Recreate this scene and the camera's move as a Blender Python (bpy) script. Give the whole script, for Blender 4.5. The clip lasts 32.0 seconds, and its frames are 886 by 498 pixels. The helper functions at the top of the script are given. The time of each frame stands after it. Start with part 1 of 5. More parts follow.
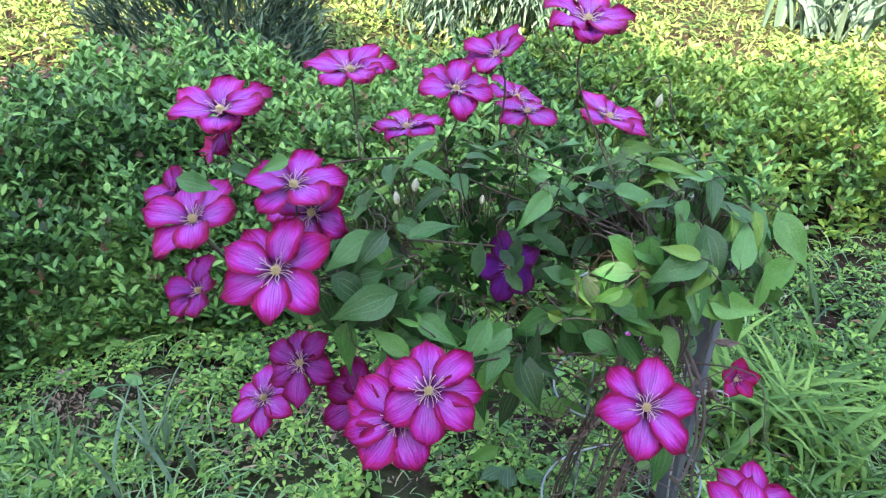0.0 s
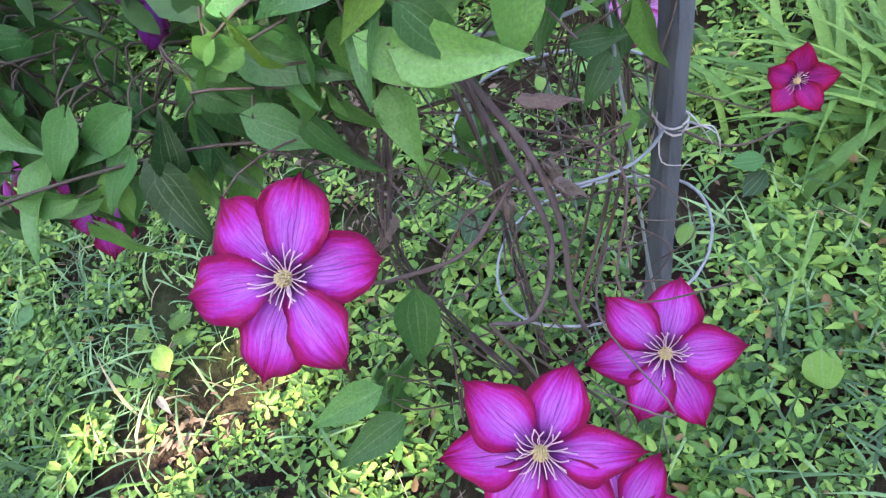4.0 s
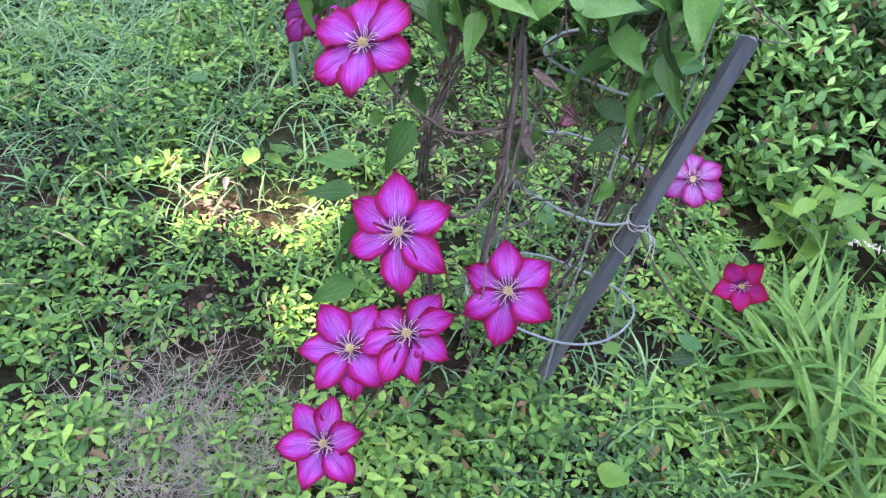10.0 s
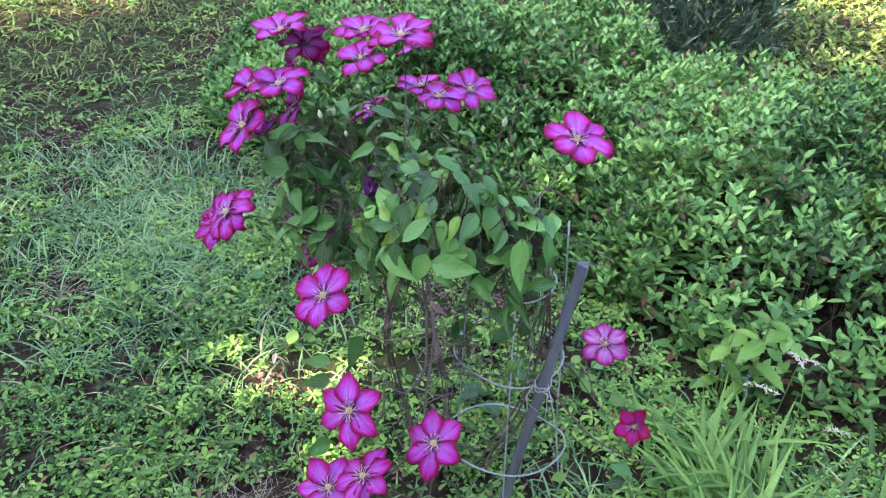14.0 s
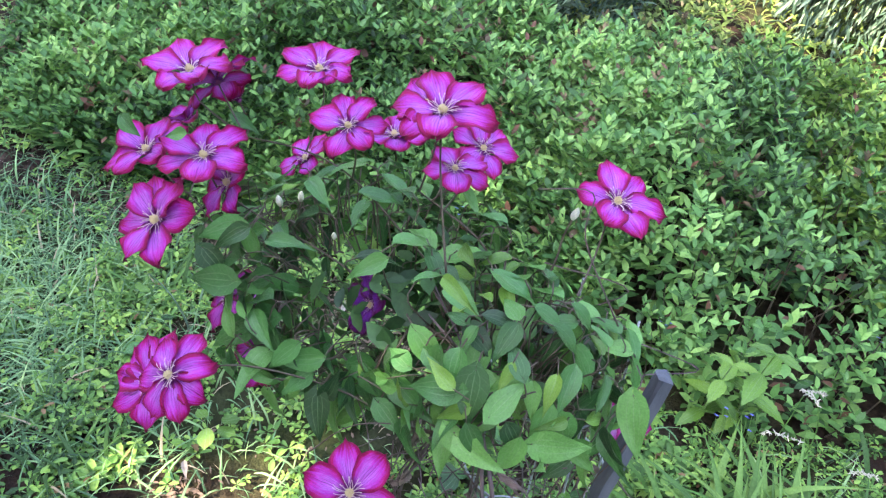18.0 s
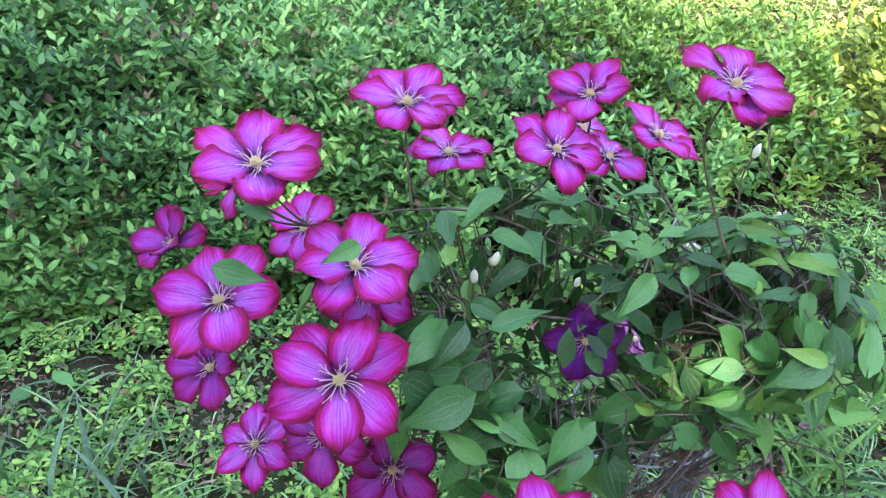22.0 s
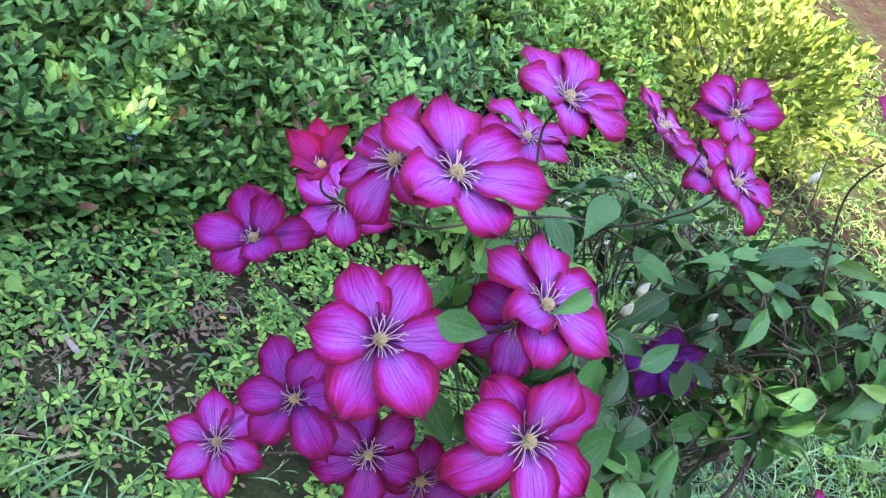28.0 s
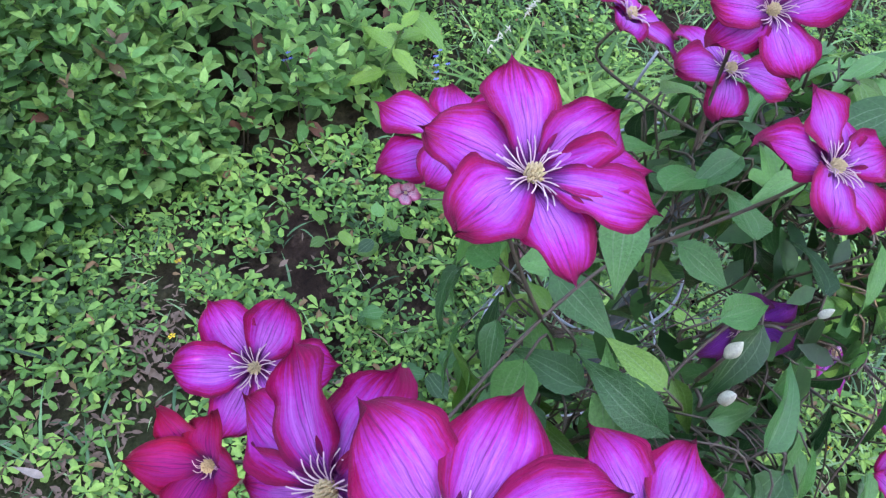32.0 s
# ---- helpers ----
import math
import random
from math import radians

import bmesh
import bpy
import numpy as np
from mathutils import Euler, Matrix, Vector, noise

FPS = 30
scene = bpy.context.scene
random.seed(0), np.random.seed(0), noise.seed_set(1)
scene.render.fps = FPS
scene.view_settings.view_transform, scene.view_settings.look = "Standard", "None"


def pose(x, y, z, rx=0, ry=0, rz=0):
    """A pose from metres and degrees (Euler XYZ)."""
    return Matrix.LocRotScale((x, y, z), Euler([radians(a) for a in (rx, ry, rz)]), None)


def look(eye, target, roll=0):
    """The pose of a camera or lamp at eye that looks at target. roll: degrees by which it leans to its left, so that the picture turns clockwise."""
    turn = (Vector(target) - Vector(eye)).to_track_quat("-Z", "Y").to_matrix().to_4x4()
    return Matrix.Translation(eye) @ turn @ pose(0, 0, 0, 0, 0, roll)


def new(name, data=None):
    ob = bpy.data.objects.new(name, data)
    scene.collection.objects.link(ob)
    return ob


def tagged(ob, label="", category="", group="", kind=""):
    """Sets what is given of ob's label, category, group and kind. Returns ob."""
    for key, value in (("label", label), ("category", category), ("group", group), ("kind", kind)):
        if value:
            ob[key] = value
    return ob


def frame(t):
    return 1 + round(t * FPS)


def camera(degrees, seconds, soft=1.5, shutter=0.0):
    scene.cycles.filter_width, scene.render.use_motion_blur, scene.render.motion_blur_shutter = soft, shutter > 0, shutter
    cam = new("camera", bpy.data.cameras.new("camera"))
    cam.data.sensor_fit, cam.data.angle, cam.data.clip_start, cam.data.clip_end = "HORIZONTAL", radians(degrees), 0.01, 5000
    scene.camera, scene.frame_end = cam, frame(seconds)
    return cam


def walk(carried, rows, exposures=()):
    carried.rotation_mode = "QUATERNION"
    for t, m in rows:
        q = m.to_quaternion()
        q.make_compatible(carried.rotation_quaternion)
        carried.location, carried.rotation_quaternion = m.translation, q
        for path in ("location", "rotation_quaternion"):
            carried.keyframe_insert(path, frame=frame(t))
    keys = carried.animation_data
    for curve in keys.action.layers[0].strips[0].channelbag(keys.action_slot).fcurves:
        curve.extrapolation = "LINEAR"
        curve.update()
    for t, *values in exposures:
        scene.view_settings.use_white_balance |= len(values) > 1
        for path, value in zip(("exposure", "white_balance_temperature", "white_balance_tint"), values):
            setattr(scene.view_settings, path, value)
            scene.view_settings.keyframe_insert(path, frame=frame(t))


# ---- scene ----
cam = camera(59.13, 32.0, 1.3)
PATH = [
    (0, -0.3806, -0.8363, 1.3813, 58.36, -0.11, 0.07),
    (0.5, -0.3338, -0.8105, 1.3567, 57.61, 5.04, -3.00),
    (1, -0.2450, -0.7342, 1.2935, 54.41, 10.61, -8.37),
    (1.5, -0.1611, -0.6685, 1.2502, 49.06, 15.02, -12.58),
    (2, -0.0336, -0.5996, 1.1870, 43.97, 17.93, -13.10),
    (2.5, 0.0528, -0.5439, 1.1314, 40.43, 19.58, -11.40),
    (4.5, 0.1241, -0.3137, 1.0814, 32.79, 12.61, 20.20),
    (5, 0.1738, -0.3092, 1.0694, 33.22, 9.36, 31.62),
    (5.5, 0.2381, -0.3793, 1.0627, 35.55, 5.52, 40.97),
    (6, 0.2704, -0.4584, 1.0328, 37.69, 0.65, 45.94),
    (6.5, 0.3142, -0.5493, 1.0084, 40.38, -4.92, 48.27),
    (7, 0.3287, -0.6232, 0.9743, 43.13, -10.60, 48.91),
    (7.5, 0.3330, -0.6804, 0.9508, 45.30, -14.65, 49.16),
    (8, 0.3365, -0.6934, 0.9470, 46.35, -16.74, 48.99),
    (8.5, 0.3378, -0.6996, 0.9485, 46.79, -16.55, 48.42),
    (9, 0.3498, -0.6967, 0.9623, 46.59, -14.32, 47.66),
    (9.5, 0.3877, -0.6576, 1.0348, 45.97, -10.72, 47.29),
    (10, 0.4448, -0.6306, 1.1609, 45.92, -7.32, 47.15),
    (10.5, 0.5031, -0.6228, 1.3180, 45.83, -3.82, 47.44),
    (11, 0.5490, -0.6936, 1.4494, 48.68, -2.61, 47.10),
    (11.5, 0.5745, -0.6979, 1.5409, 51.76, -1.42, 46.73),
    (12, 0.5591, -0.6905, 1.6184, 54.75, -0.75, 46.02),
    (12.5, 0.5399, -0.6829, 1.6264, 56.64, -0.69, 45.87),
    (13, 0.5490, -0.6681, 1.5892, 56.82, -0.30, 46.10),
    (13.5, 0.6621, -0.6853, 1.5825, 56.50, -0.68, 48.16),
    (14, 0.8309, -0.6698, 1.5957, 54.65, -0.24, 50.10),
    (14.5, 0.9076, -0.6758, 1.5853, 52.56, -0.16, 51.76),
    (16.5, 0.6076, -0.6034, 1.5962, 48.15, -2.78, 45.68),
    (17, 0.4593, -0.5955, 1.5818, 49.33, -2.52, 40.66),
    (17.5, 0.3225, -0.5495, 1.5775, 49.15, -3.80, 38.22),
    (18, 0.2104, -0.5475, 1.5704, 49.94, -4.66, 35.20),
    (18.5, 0.0410, -0.6047, 1.5404, 49.88, -5.20, 31.41),
    (19, -0.0789, -0.6535, 1.5045, 49.34, -6.26, 27.43),
    (19.5, -0.2013, -0.6157, 1.4929, 48.50, -6.67, 21.21),
    (20, -0.3149, -0.6055, 1.5113, 47.86, -7.67, 15.88),
    (20.5, -0.4632, -0.6127, 1.5255, 48.23, -7.21, 9.59),
    (21, -0.5695, -0.6436, 1.5008, 49.90, -8.44, 5.01),
    (21.5, -0.6088, -0.6012, 1.4655, 50.44, -7.83, -0.33),
    (22, -0.6066, -0.5479, 1.4490, 50.76, -6.44, -6.27),
    (22.5, -0.6737, -0.5479, 1.4662, 50.66, -6.73, -12.16),
    (23, -0.8039, -0.6019, 1.4834, 51.70, -6.41, -17.90),
    (23.5, -0.8720, -0.6596, 1.4882, 52.20, -6.31, -22.76),
    (24, -0.8765, -0.7004, 1.4758, 52.26, -6.39, -26.36),
    (24.5, -0.8740, -0.7225, 1.4478, 52.45, -6.59, -28.16),
    (26.5, -0.9352, -0.5824, 1.3715, 49.77, -15.68, -22.56),
    (27, -0.9462, -0.4204, 1.3836, 47.39, -18.53, -21.91),
    (27.5, -0.9589, -0.3241, 1.3694, 46.85, -22.21, -20.61),
    (28, -1.0011, -0.2623, 1.3385, 46.02, -25.52, -20.26),
    (28.5, -1.0622, -0.2512, 1.2838, 45.46, -28.35, -20.99),
    (29, -1.0954, -0.2390, 1.2688, 42.98, -28.85, -22.44),
    (29.5, -1.0891, -0.1730, 1.3037, 38.62, -26.41, -24.69),
    (30, -1.0548, -0.0871, 1.3172, 35.29, -23.34, -27.16),
    (30.5, -0.9943, -0.0001, 1.3305, 33.10, -19.65, -30.67),
    (31, -0.9258, 0.0524, 1.3395, 32.22, -16.44, -34.30),
    (31.5, -0.8458, 0.0904, 1.3379, 31.76, -13.87, -38.42),
    (32, -0.7724, 0.1319, 1.3368, 31.71, -11.75, -43.71),
]

walk(cam, [(t, pose(x, y, z, a, b, c)) for t, x, y, z, a, b, c in PATH], [(0, 3.53, 7980, 29), (2, 3.65, 8080, 33), (5, 3.74, 8280, 36), (9, 3.78, 8280, 36), (11, 3.74, 8180, 34), (13, 3.5, 7980, 33), (17, 3.6, 7980, 35), (20, 3.67, 7780, 32), (23, 3.69, 7480, 29), (27, 3.63, 7480, 31), (30, 3.6, 7580, 35), (32, 3.59, 7780, 36)])

# ---- world, sun, exposure ----
SUN_EL, SUN_AZ = radians(44), radians(202)
SUN_DIR = Vector((math.cos(SUN_EL) * math.sin(SUN_AZ), math.cos(SUN_EL) * math.cos(SUN_AZ), math.sin(SUN_EL)))
world = bpy.data.worlds.new("sky")
scene.world = world
world.use_nodes = True
wn = world.node_tree
sky = wn.nodes.new("ShaderNodeTexSky")
sky.sky_type, sky.sun_disc = "NISHITA", False
sky.sun_elevation, sky.sun_rotation = SUN_EL, SUN_AZ
wn.links.new(sky.outputs[0], wn.nodes["Background"].inputs[0])
wn.nodes["Background"].inputs[1].default_value = 0.15
sun_data = bpy.data.lights.new("sun", "SUN")
sun_data.energy, sun_data.angle, sun_data.color = 2.3, radians(0.6), (1.0, 0.93, 0.80)
sun = new("sun", sun_data)
sun.matrix_world = look(SUN_DIR * 20, (0, 0, 0))
rng = np.random.default_rng(7)


# ---- materials ----
def material(name):
    m = bpy.data.materials.new(name)
    m.use_nodes = True
    nt = m.node_tree
    nt.nodes.clear()
    return m, nt, nt.nodes, nt.links


def ramp(nt, fac, stops):
    r = nt.nodes.new("ShaderNodeValToRGB")
    e = r.color_ramp.elements
    while len(e) < len(stops):
        e.new(0.5)
    for el, (p, c) in zip(e, stops):
        el.position, el.color = p, (*c, 1)
    nt.links.new(fac, r.inputs[0])
    return r.outputs[0]


def mix(nt, kind, fac, a, b):
    n = nt.nodes.new("ShaderNodeMix")
    n.data_type, n.blend_type = "RGBA", kind
    for socket, v in ((n.inputs[0], fac), (n.inputs[6], a), (n.inputs[7], b)):
        if hasattr(v, "node"):
            nt.links.new(v, socket)
        else:
            socket.default_value = v if not isinstance(v, tuple) else (*v, 1)
    return n.outputs[2]


def calc(nt, op, a, b=0.0):
    n = nt.nodes.new("ShaderNodeMath")
    n.operation = op
    for socket, v in ((n.inputs[0], a), (n.inputs[1], b)):
        if hasattr(v, "node"):
            nt.links.new(v, socket)
        else:
            socket.default_value = v
    return n.outputs[0]


def noise_tex(nt, scale, detail=3.0, rough=0.55, where="Object", stretch=None):
    co = nt.nodes.new("ShaderNodeTexCoord")
    n = nt.nodes.new("ShaderNodeTexNoise")
    n.inputs["Scale"].default_value, n.inputs["Detail"].default_value, n.inputs["Roughness"].default_value = scale, detail, rough
    if stretch:
        mp = nt.nodes.new("ShaderNodeMapping")
        mp.inputs["Scale"].default_value = stretch
        nt.links.new(co.outputs[where], mp.inputs[0])
        nt.links.new(mp.outputs[0], n.inputs["Vector"])
    else:
        nt.links.new(co.outputs[where], n.inputs["Vector"])
    return n.outputs[0]


def finish(nt, color, roughness=0.6, bump=None, bump_strength=0.3, bump_dist=0.004, thin=0.0, thin_color=None, spec=0.5, metal=0.0):
    p = nt.nodes.new("ShaderNodeBsdfPrincipled")
    out = nt.nodes.new("ShaderNodeOutputMaterial")
    if hasattr(color, "node"):
        nt.links.new(color, p.inputs["Base Color"])
    else:
        p.inputs["Base Color"].default_value = (*color, 1)
    p.inputs["Roughness"].default_value, p.inputs["Metallic"].default_value = roughness, metal
    p.inputs["Specular IOR Level"].default_value = spec
    if bump is not None:
        b = nt.nodes.new("ShaderNodeBump")
        b.inputs["Strength"].default_value, b.inputs["Distance"].default_value = bump_strength, bump_dist
        nt.links.new(bump, b.inputs["Height"])
        nt.links.new(b.outputs[0], p.inputs["Normal"])
    shader = p.outputs[0]
    if thin:
        t = nt.nodes.new("ShaderNodeBsdfTranslucent")
        source = thin_color if thin_color is not None else color
        if hasattr(source, "node"):
            nt.links.new(source, t.inputs[0])
        else:
            t.inputs[0].default_value = (*source, 1)
        m = nt.nodes.new("ShaderNodeMixShader")
        m.inputs[0].default_value = thin
        nt.links.new(shader, m.inputs[1])
        nt.links.new(t.outputs[0], m.inputs[2])
        shader = m.outputs[0]
    nt.links.new(shader, out.inputs[0])


def soften(c, k=0.02):
    g = 0.3 * c[0] + 0.55 * c[1] + 0.15 * c[2]
    return tuple(v + (g - v) * k for v in c)


def foliage(name, dark, mid, light, joined=True, roughness=0.5, thin=0.16, patch=1.5, odd=None, rare=0.02, soft=0.02):
    """Leaf green that varies leaf by leaf and in broad patches; odd: a rare dry or reddish leaf colour."""
    m, nt, nodes, links = material(name)
    if joined:
        r = nodes.new("ShaderNodeNewGeometry").outputs["Random Per Island"]
    else:
        r = nodes.new("ShaderNodeObjectInfo").outputs["Random"]
    broad = noise_tex(nt, patch, 2.0, 0.5)
    f = calc(nt, "ADD", calc(nt, "MULTIPLY", r, 0.60), calc(nt, "SUBTRACT", calc(nt, "MULTIPLY", broad, 0.9), 0.23))
    stops = [(0.18, soften(dark, soft)), (0.52, soften(mid, soft)), (0.90, soften(light, soft))]
    c = ramp(nt, f, stops)
    if odd:
        pick = calc(nt, "GREATER_THAN", calc(nt, "FRACT", calc(nt, "MULTIPLY", r, 37.0)), 1 - rare)
        c = mix(nt, "MIX", pick, c, odd)
    fine = noise_tex(nt, 160.0, 2.0, 0.6)
    c = mix(nt, "MULTIPLY", 0.55, c, ramp(nt, fine, [(0.25, (0.6, 0.6, 0.6)), (0.75, (1.25, 1.25, 1.2))]))
    finish(nt, c, roughness, bump=fine, bump_strength=0.25, bump_dist=0.001, thin=thin, spec=0.25)
    return m


def veined_leaf(name, dark, mid, light):
    """Large clematis leaf: UV across and along the blade gives midrib and arching side veins."""
    m, nt, nodes, links = material(name)
    r = nodes.new("ShaderNodeObjectInfo").outputs["Random"]
    uv = nodes.new("ShaderNodeUVMap")
    sep = nodes.new("ShaderNodeSeparateXYZ")
    links.new(uv.outputs[0], sep.inputs[0])
    u, v = sep.outputs[0], sep.outputs[1]
    au = calc(nt, "ABSOLUTE", u)
    c = ramp(nt, r, [(0.0, dark), (0.55, mid), (0.97, light)])
    rib = calc(nt, "LESS_THAN", au, 0.035)
    nerve = calc(nt, "LESS_THAN", calc(nt, "ABSOLUTE", calc(nt, "SUBTRACT", au, 0.40)), 0.030)
    arch = calc(nt, "SUBTRACT", v, calc(nt, "MULTIPLY", au, 0.22))
    wave = calc(nt, "ABSOLUTE", calc(nt, "SINE", calc(nt, "MULTIPLY", arch, 21.0)))
    vein = calc(nt, "LESS_THAN", wave, 0.10)
    lines = calc(nt, "MAXIMUM", calc(nt, "MAXIMUM", rib, calc(nt, "MULTIPLY", nerve, 0.8)), calc(nt, "MULTIPLY", vein, 0.4))
    lighter = mix(nt, "MIX", 0.30, c, (0.20, 0.36, 0.19))
    c = mix(nt, "MIX", lines, c, lighter)
    blotch = noise_tex(nt, 30.0, 4.0, 0.6)
    c = mix(nt, "MULTIPLY", 0.6, c, ramp(nt, blotch, [(0.28, (0.50, 0.56, 0.50)), (0.72, (1.28, 1.22, 1.2))]))
    relief = calc(nt, "SUBTRACT", calc(nt, "MULTIPLY", blotch, 0.35), calc(nt, "MULTIPLY", lines, 0.5))
    finish(nt, c, 0.30, bump=relief, bump_strength=0.9, bump_dist=0.003, thin=0.16, spec=0.40)
    return m


def petal_paint(name, heart, mid, rim):
    """Petal: lilac middle, dark crimson margin feathered inward by fine streaks, dark nerves, veins along the length."""
    m, nt, nodes, links = material(name)
    uv = nodes.new("ShaderNodeUVMap")
    sep = nodes.new("ShaderNodeSeparateXYZ")
    links.new(uv.outputs[0], sep.inputs[0])
    u, v = sep.outputs[0], sep.outputs[1]
    rnd = nodes.new("ShaderNodeObjectInfo").outputs["Random"]
    shift = calc(nt, "MULTIPLY", rnd, 19.0)

    def along(across, length, detail):
        co = nodes.new("ShaderNodeCombineXYZ")
        links.new(calc(nt, "ADD", calc(nt, "MULTIPLY", u, across), shift), co.inputs[0])
        links.new(calc(nt, "MULTIPLY", v, length), co.inputs[1])
        links.new(shift, co.inputs[2])
        tex = nodes.new("ShaderNodeTexNoise")
        tex.inputs["Scale"].default_value, tex.inputs["Detail"].default_value, tex.inputs["Roughness"].default_value = 1.0, detail, 0.6
        links.new(co.outputs[0], tex.inputs["Vector"])
        return tex.outputs[0]

    streak, hair, wobble = along(9.0, 2.0, 3.0), along(34.0, 3.2, 3.0), along(2.2, 3.0, 2.0)
    broad, blot = noise_tex(nt, 2.1, 2.0, 0.5), noise_tex(nt, 26.0, 3.0, 0.6)
    bent = calc(nt, "ADD", u, calc(nt, "MULTIPLY", calc(nt, "SUBTRACT", wobble, 0.5), 0.16))
    au = calc(nt, "ABSOLUTE", bent)
    edge = calc(nt, "MAXIMUM", calc(nt, "POWER", calc(nt, "ABSOLUTE", u), 1.8), calc(nt, "POWER", calc(nt, "MAXIMUM", v, 0.0), 3.2))
    f = calc(nt, "ADD", edge, calc(nt, "MULTIPLY", calc(nt, "SUBTRACT", streak, 0.5), 0.75))
    f = calc(nt, "ADD", f, calc(nt, "MULTIPLY", calc(nt, "SUBTRACT", hair, 0.5), 0.70))
    f = calc(nt, "ADD", f, calc(nt, "MULTIPLY", calc(nt, "SUBTRACT", blot, 0.5), 0.25))
    f = calc(nt, "ADD", f, calc(nt, "MULTIPLY", calc(nt, "SUBTRACT", rnd, 0.5), 0.10))
    half = tuple((a * 0.40 + b * 0.60) for a, b in zip(mid, rim))
    c = ramp(nt, f, [(0.10, heart), (0.36, mid), (0.56, half), (0.69, rim), (0.95, tuple(0.60 * a for a in rim))])
    c = mix(nt, "MULTIPLY", 0.75, c, ramp(nt, hair, [(0.36, (0.66, 0.52, 0.72)), (0.66, (1.22, 1.30, 1.18))]))
    c = mix(nt, "MULTIPLY", 0.6, c, ramp(nt, broad, [(0.3, (0.76, 0.70, 0.80)), (0.7, (1.15, 1.15, 1.10))]))
    nerve = calc(nt, "LESS_THAN", au, 0.022)
    for at, wide, k in ((0.14, 0.016, 0.9), (0.30, 0.014, 0.6), (0.47, 0.012, 0.4)):
        line = calc(nt, "LESS_THAN", calc(nt, "ABSOLUTE", calc(nt, "SUBTRACT", au, at)), wide)
        nerve = calc(nt, "MAXIMUM", nerve, calc(nt, "MULTIPLY", line, k))
    worn = ramp(nt, calc(nt, "SUBTRACT", streak, calc(nt, "MULTIPLY", v, 0.28)), [(0.16, (0, 0, 0)), (0.38, (1, 1, 1))])
    nerve = calc(nt, "MULTIPLY", calc(nt, "MULTIPLY", nerve, worn), calc(nt, "LESS_THAN", v, 0.90))
    c = mix(nt, "MIX", calc(nt, "MULTIPLY", nerve, 0.55), c, (0.060, 0.004, 0.10))
    base = ramp(nt, calc(nt, "ADD", v, calc(nt, "MULTIPLY", calc(nt, "SUBTRACT", hair, 0.5), 0.30)), [(0.10, (0.85, 0.85, 0.85)), (0.27, (0, 0, 0))])
    c = mix(nt, "MIX", base, c, (0.085, 0.004, 0.095))
    height = calc(nt, "SUBTRACT", calc(nt, "ADD", hair, calc(nt, "MULTIPLY", streak, 1.2)), calc(nt, "MULTIPLY", nerve, 0.6))
    finish(nt, c, 0.55, bump=height, bump_strength=0.7, bump_dist=0.004, thin=0.14, spec=0.3)
    return m


def plain_noise(name, a, b, scale=40.0, roughness=0.8, bump=0.4, dist=0.003, stretch=None, metal=0.0, thin=0.0):
    m, nt, nodes, links = material(name)
    n = noise_tex(nt, scale, 5.0, 0.65, stretch=stretch)
    n2 = noise_tex(nt, scale * 0.12, 2.0, 0.5)
    c = mix(nt, "MIX", n, a, b)
    c = mix(nt, "MULTIPLY", 0.5, c, ramp(nt, n2, [(0.3, (0.6, 0.6, 0.6)), (0.7, (1.25, 1.25, 1.25))]))
    finish(nt, c, roughness, bump=n, bump_strength=bump, bump_dist=dist, metal=metal, thin=thin)
    return m


def soil_paint():
    m, nt, nodes, links = material("soil")
    big, small, grain = noise_tex(nt, 1.3, 3.0), noise_tex(nt, 14.0, 5.0, 0.65), noise_tex(nt, 120.0, 4.0, 0.7)
    c = ramp(nt, small, [(0.25, (0.007, 0.0045, 0.003)), (0.5, (0.027, 0.018, 0.012)), (0.74, (0.105, 0.074, 0.052))])
    moss = ramp(nt, calc(nt, "ADD", big, calc(nt, "MULTIPLY", small, 0.4)), [(0.64, (0, 0, 0)), (0.92, (1, 1, 1))])
    c = mix(nt, "MIX", moss, c, (0.035, 0.065, 0.020))
    c = mix(nt, "MULTIPLY", 0.8, c, ramp(nt, grain, [(0.25, (0.45, 0.45, 0.45)), (0.75, (1.4, 1.35, 1.3))]))
    finish(nt, c, 0.95, bump=calc(nt, "ADD", small, calc(nt, "MULTIPLY", grain, 0.4)), bump_strength=0.9, bump_dist=0.02, spec=0.2)
    return m


SOIL = soil_paint()
PETAL = petal_paint("petal_magenta", (0.55, 0.150, 0.62), (0.52, 0.036, 0.43), (0.37, 0.001, 0.085))
PETAL_RED = petal_paint("petal_red", (0.44, 0.024, 0.24), (0.42, 0.010, 0.14), (0.34, 0.003, 0.050))
PETAL_PALE = petal_paint("petal_pale_pink", (0.56, 0.26, 0.54), (0.48, 0.10, 0.38), (0.36, 0.012, 0.14))
PETAL_SPENT = petal_paint("petal_faded_pink", (0.74, 0.50, 0.56), (0.70, 0.34, 0.42), (0.55, 0.12, 0.22))
PETAL_DEEP = petal_paint("petal_deep_purple", (0.20, 0.025, 0.34), (0.16, 0.010, 0.24), (0.12, 0.003, 0.09))
PETAL_DARK = petal_paint("petal_dark_magenta", (0.43, 0.080, 0.48), (0.39, 0.018, 0.31), (0.26, 0.001, 0.064))
FILAMENT = plain_noise("stamen_filament", (0.58, 0.36, 0.46), (0.66, 0.54, 0.50), 90.0, 0.6, 0.1)
ANTHER = plain_noise("anther_cream", (0.50, 0.42, 0.17), (0.66, 0.58, 0.33), 300.0, 0.7, 0.6, 0.001)
DISC = plain_noise("flower_disc", (0.10, 0.01, 0.07), (0.20, 0.03, 0.15), 200.0, 0.7, 0.3)
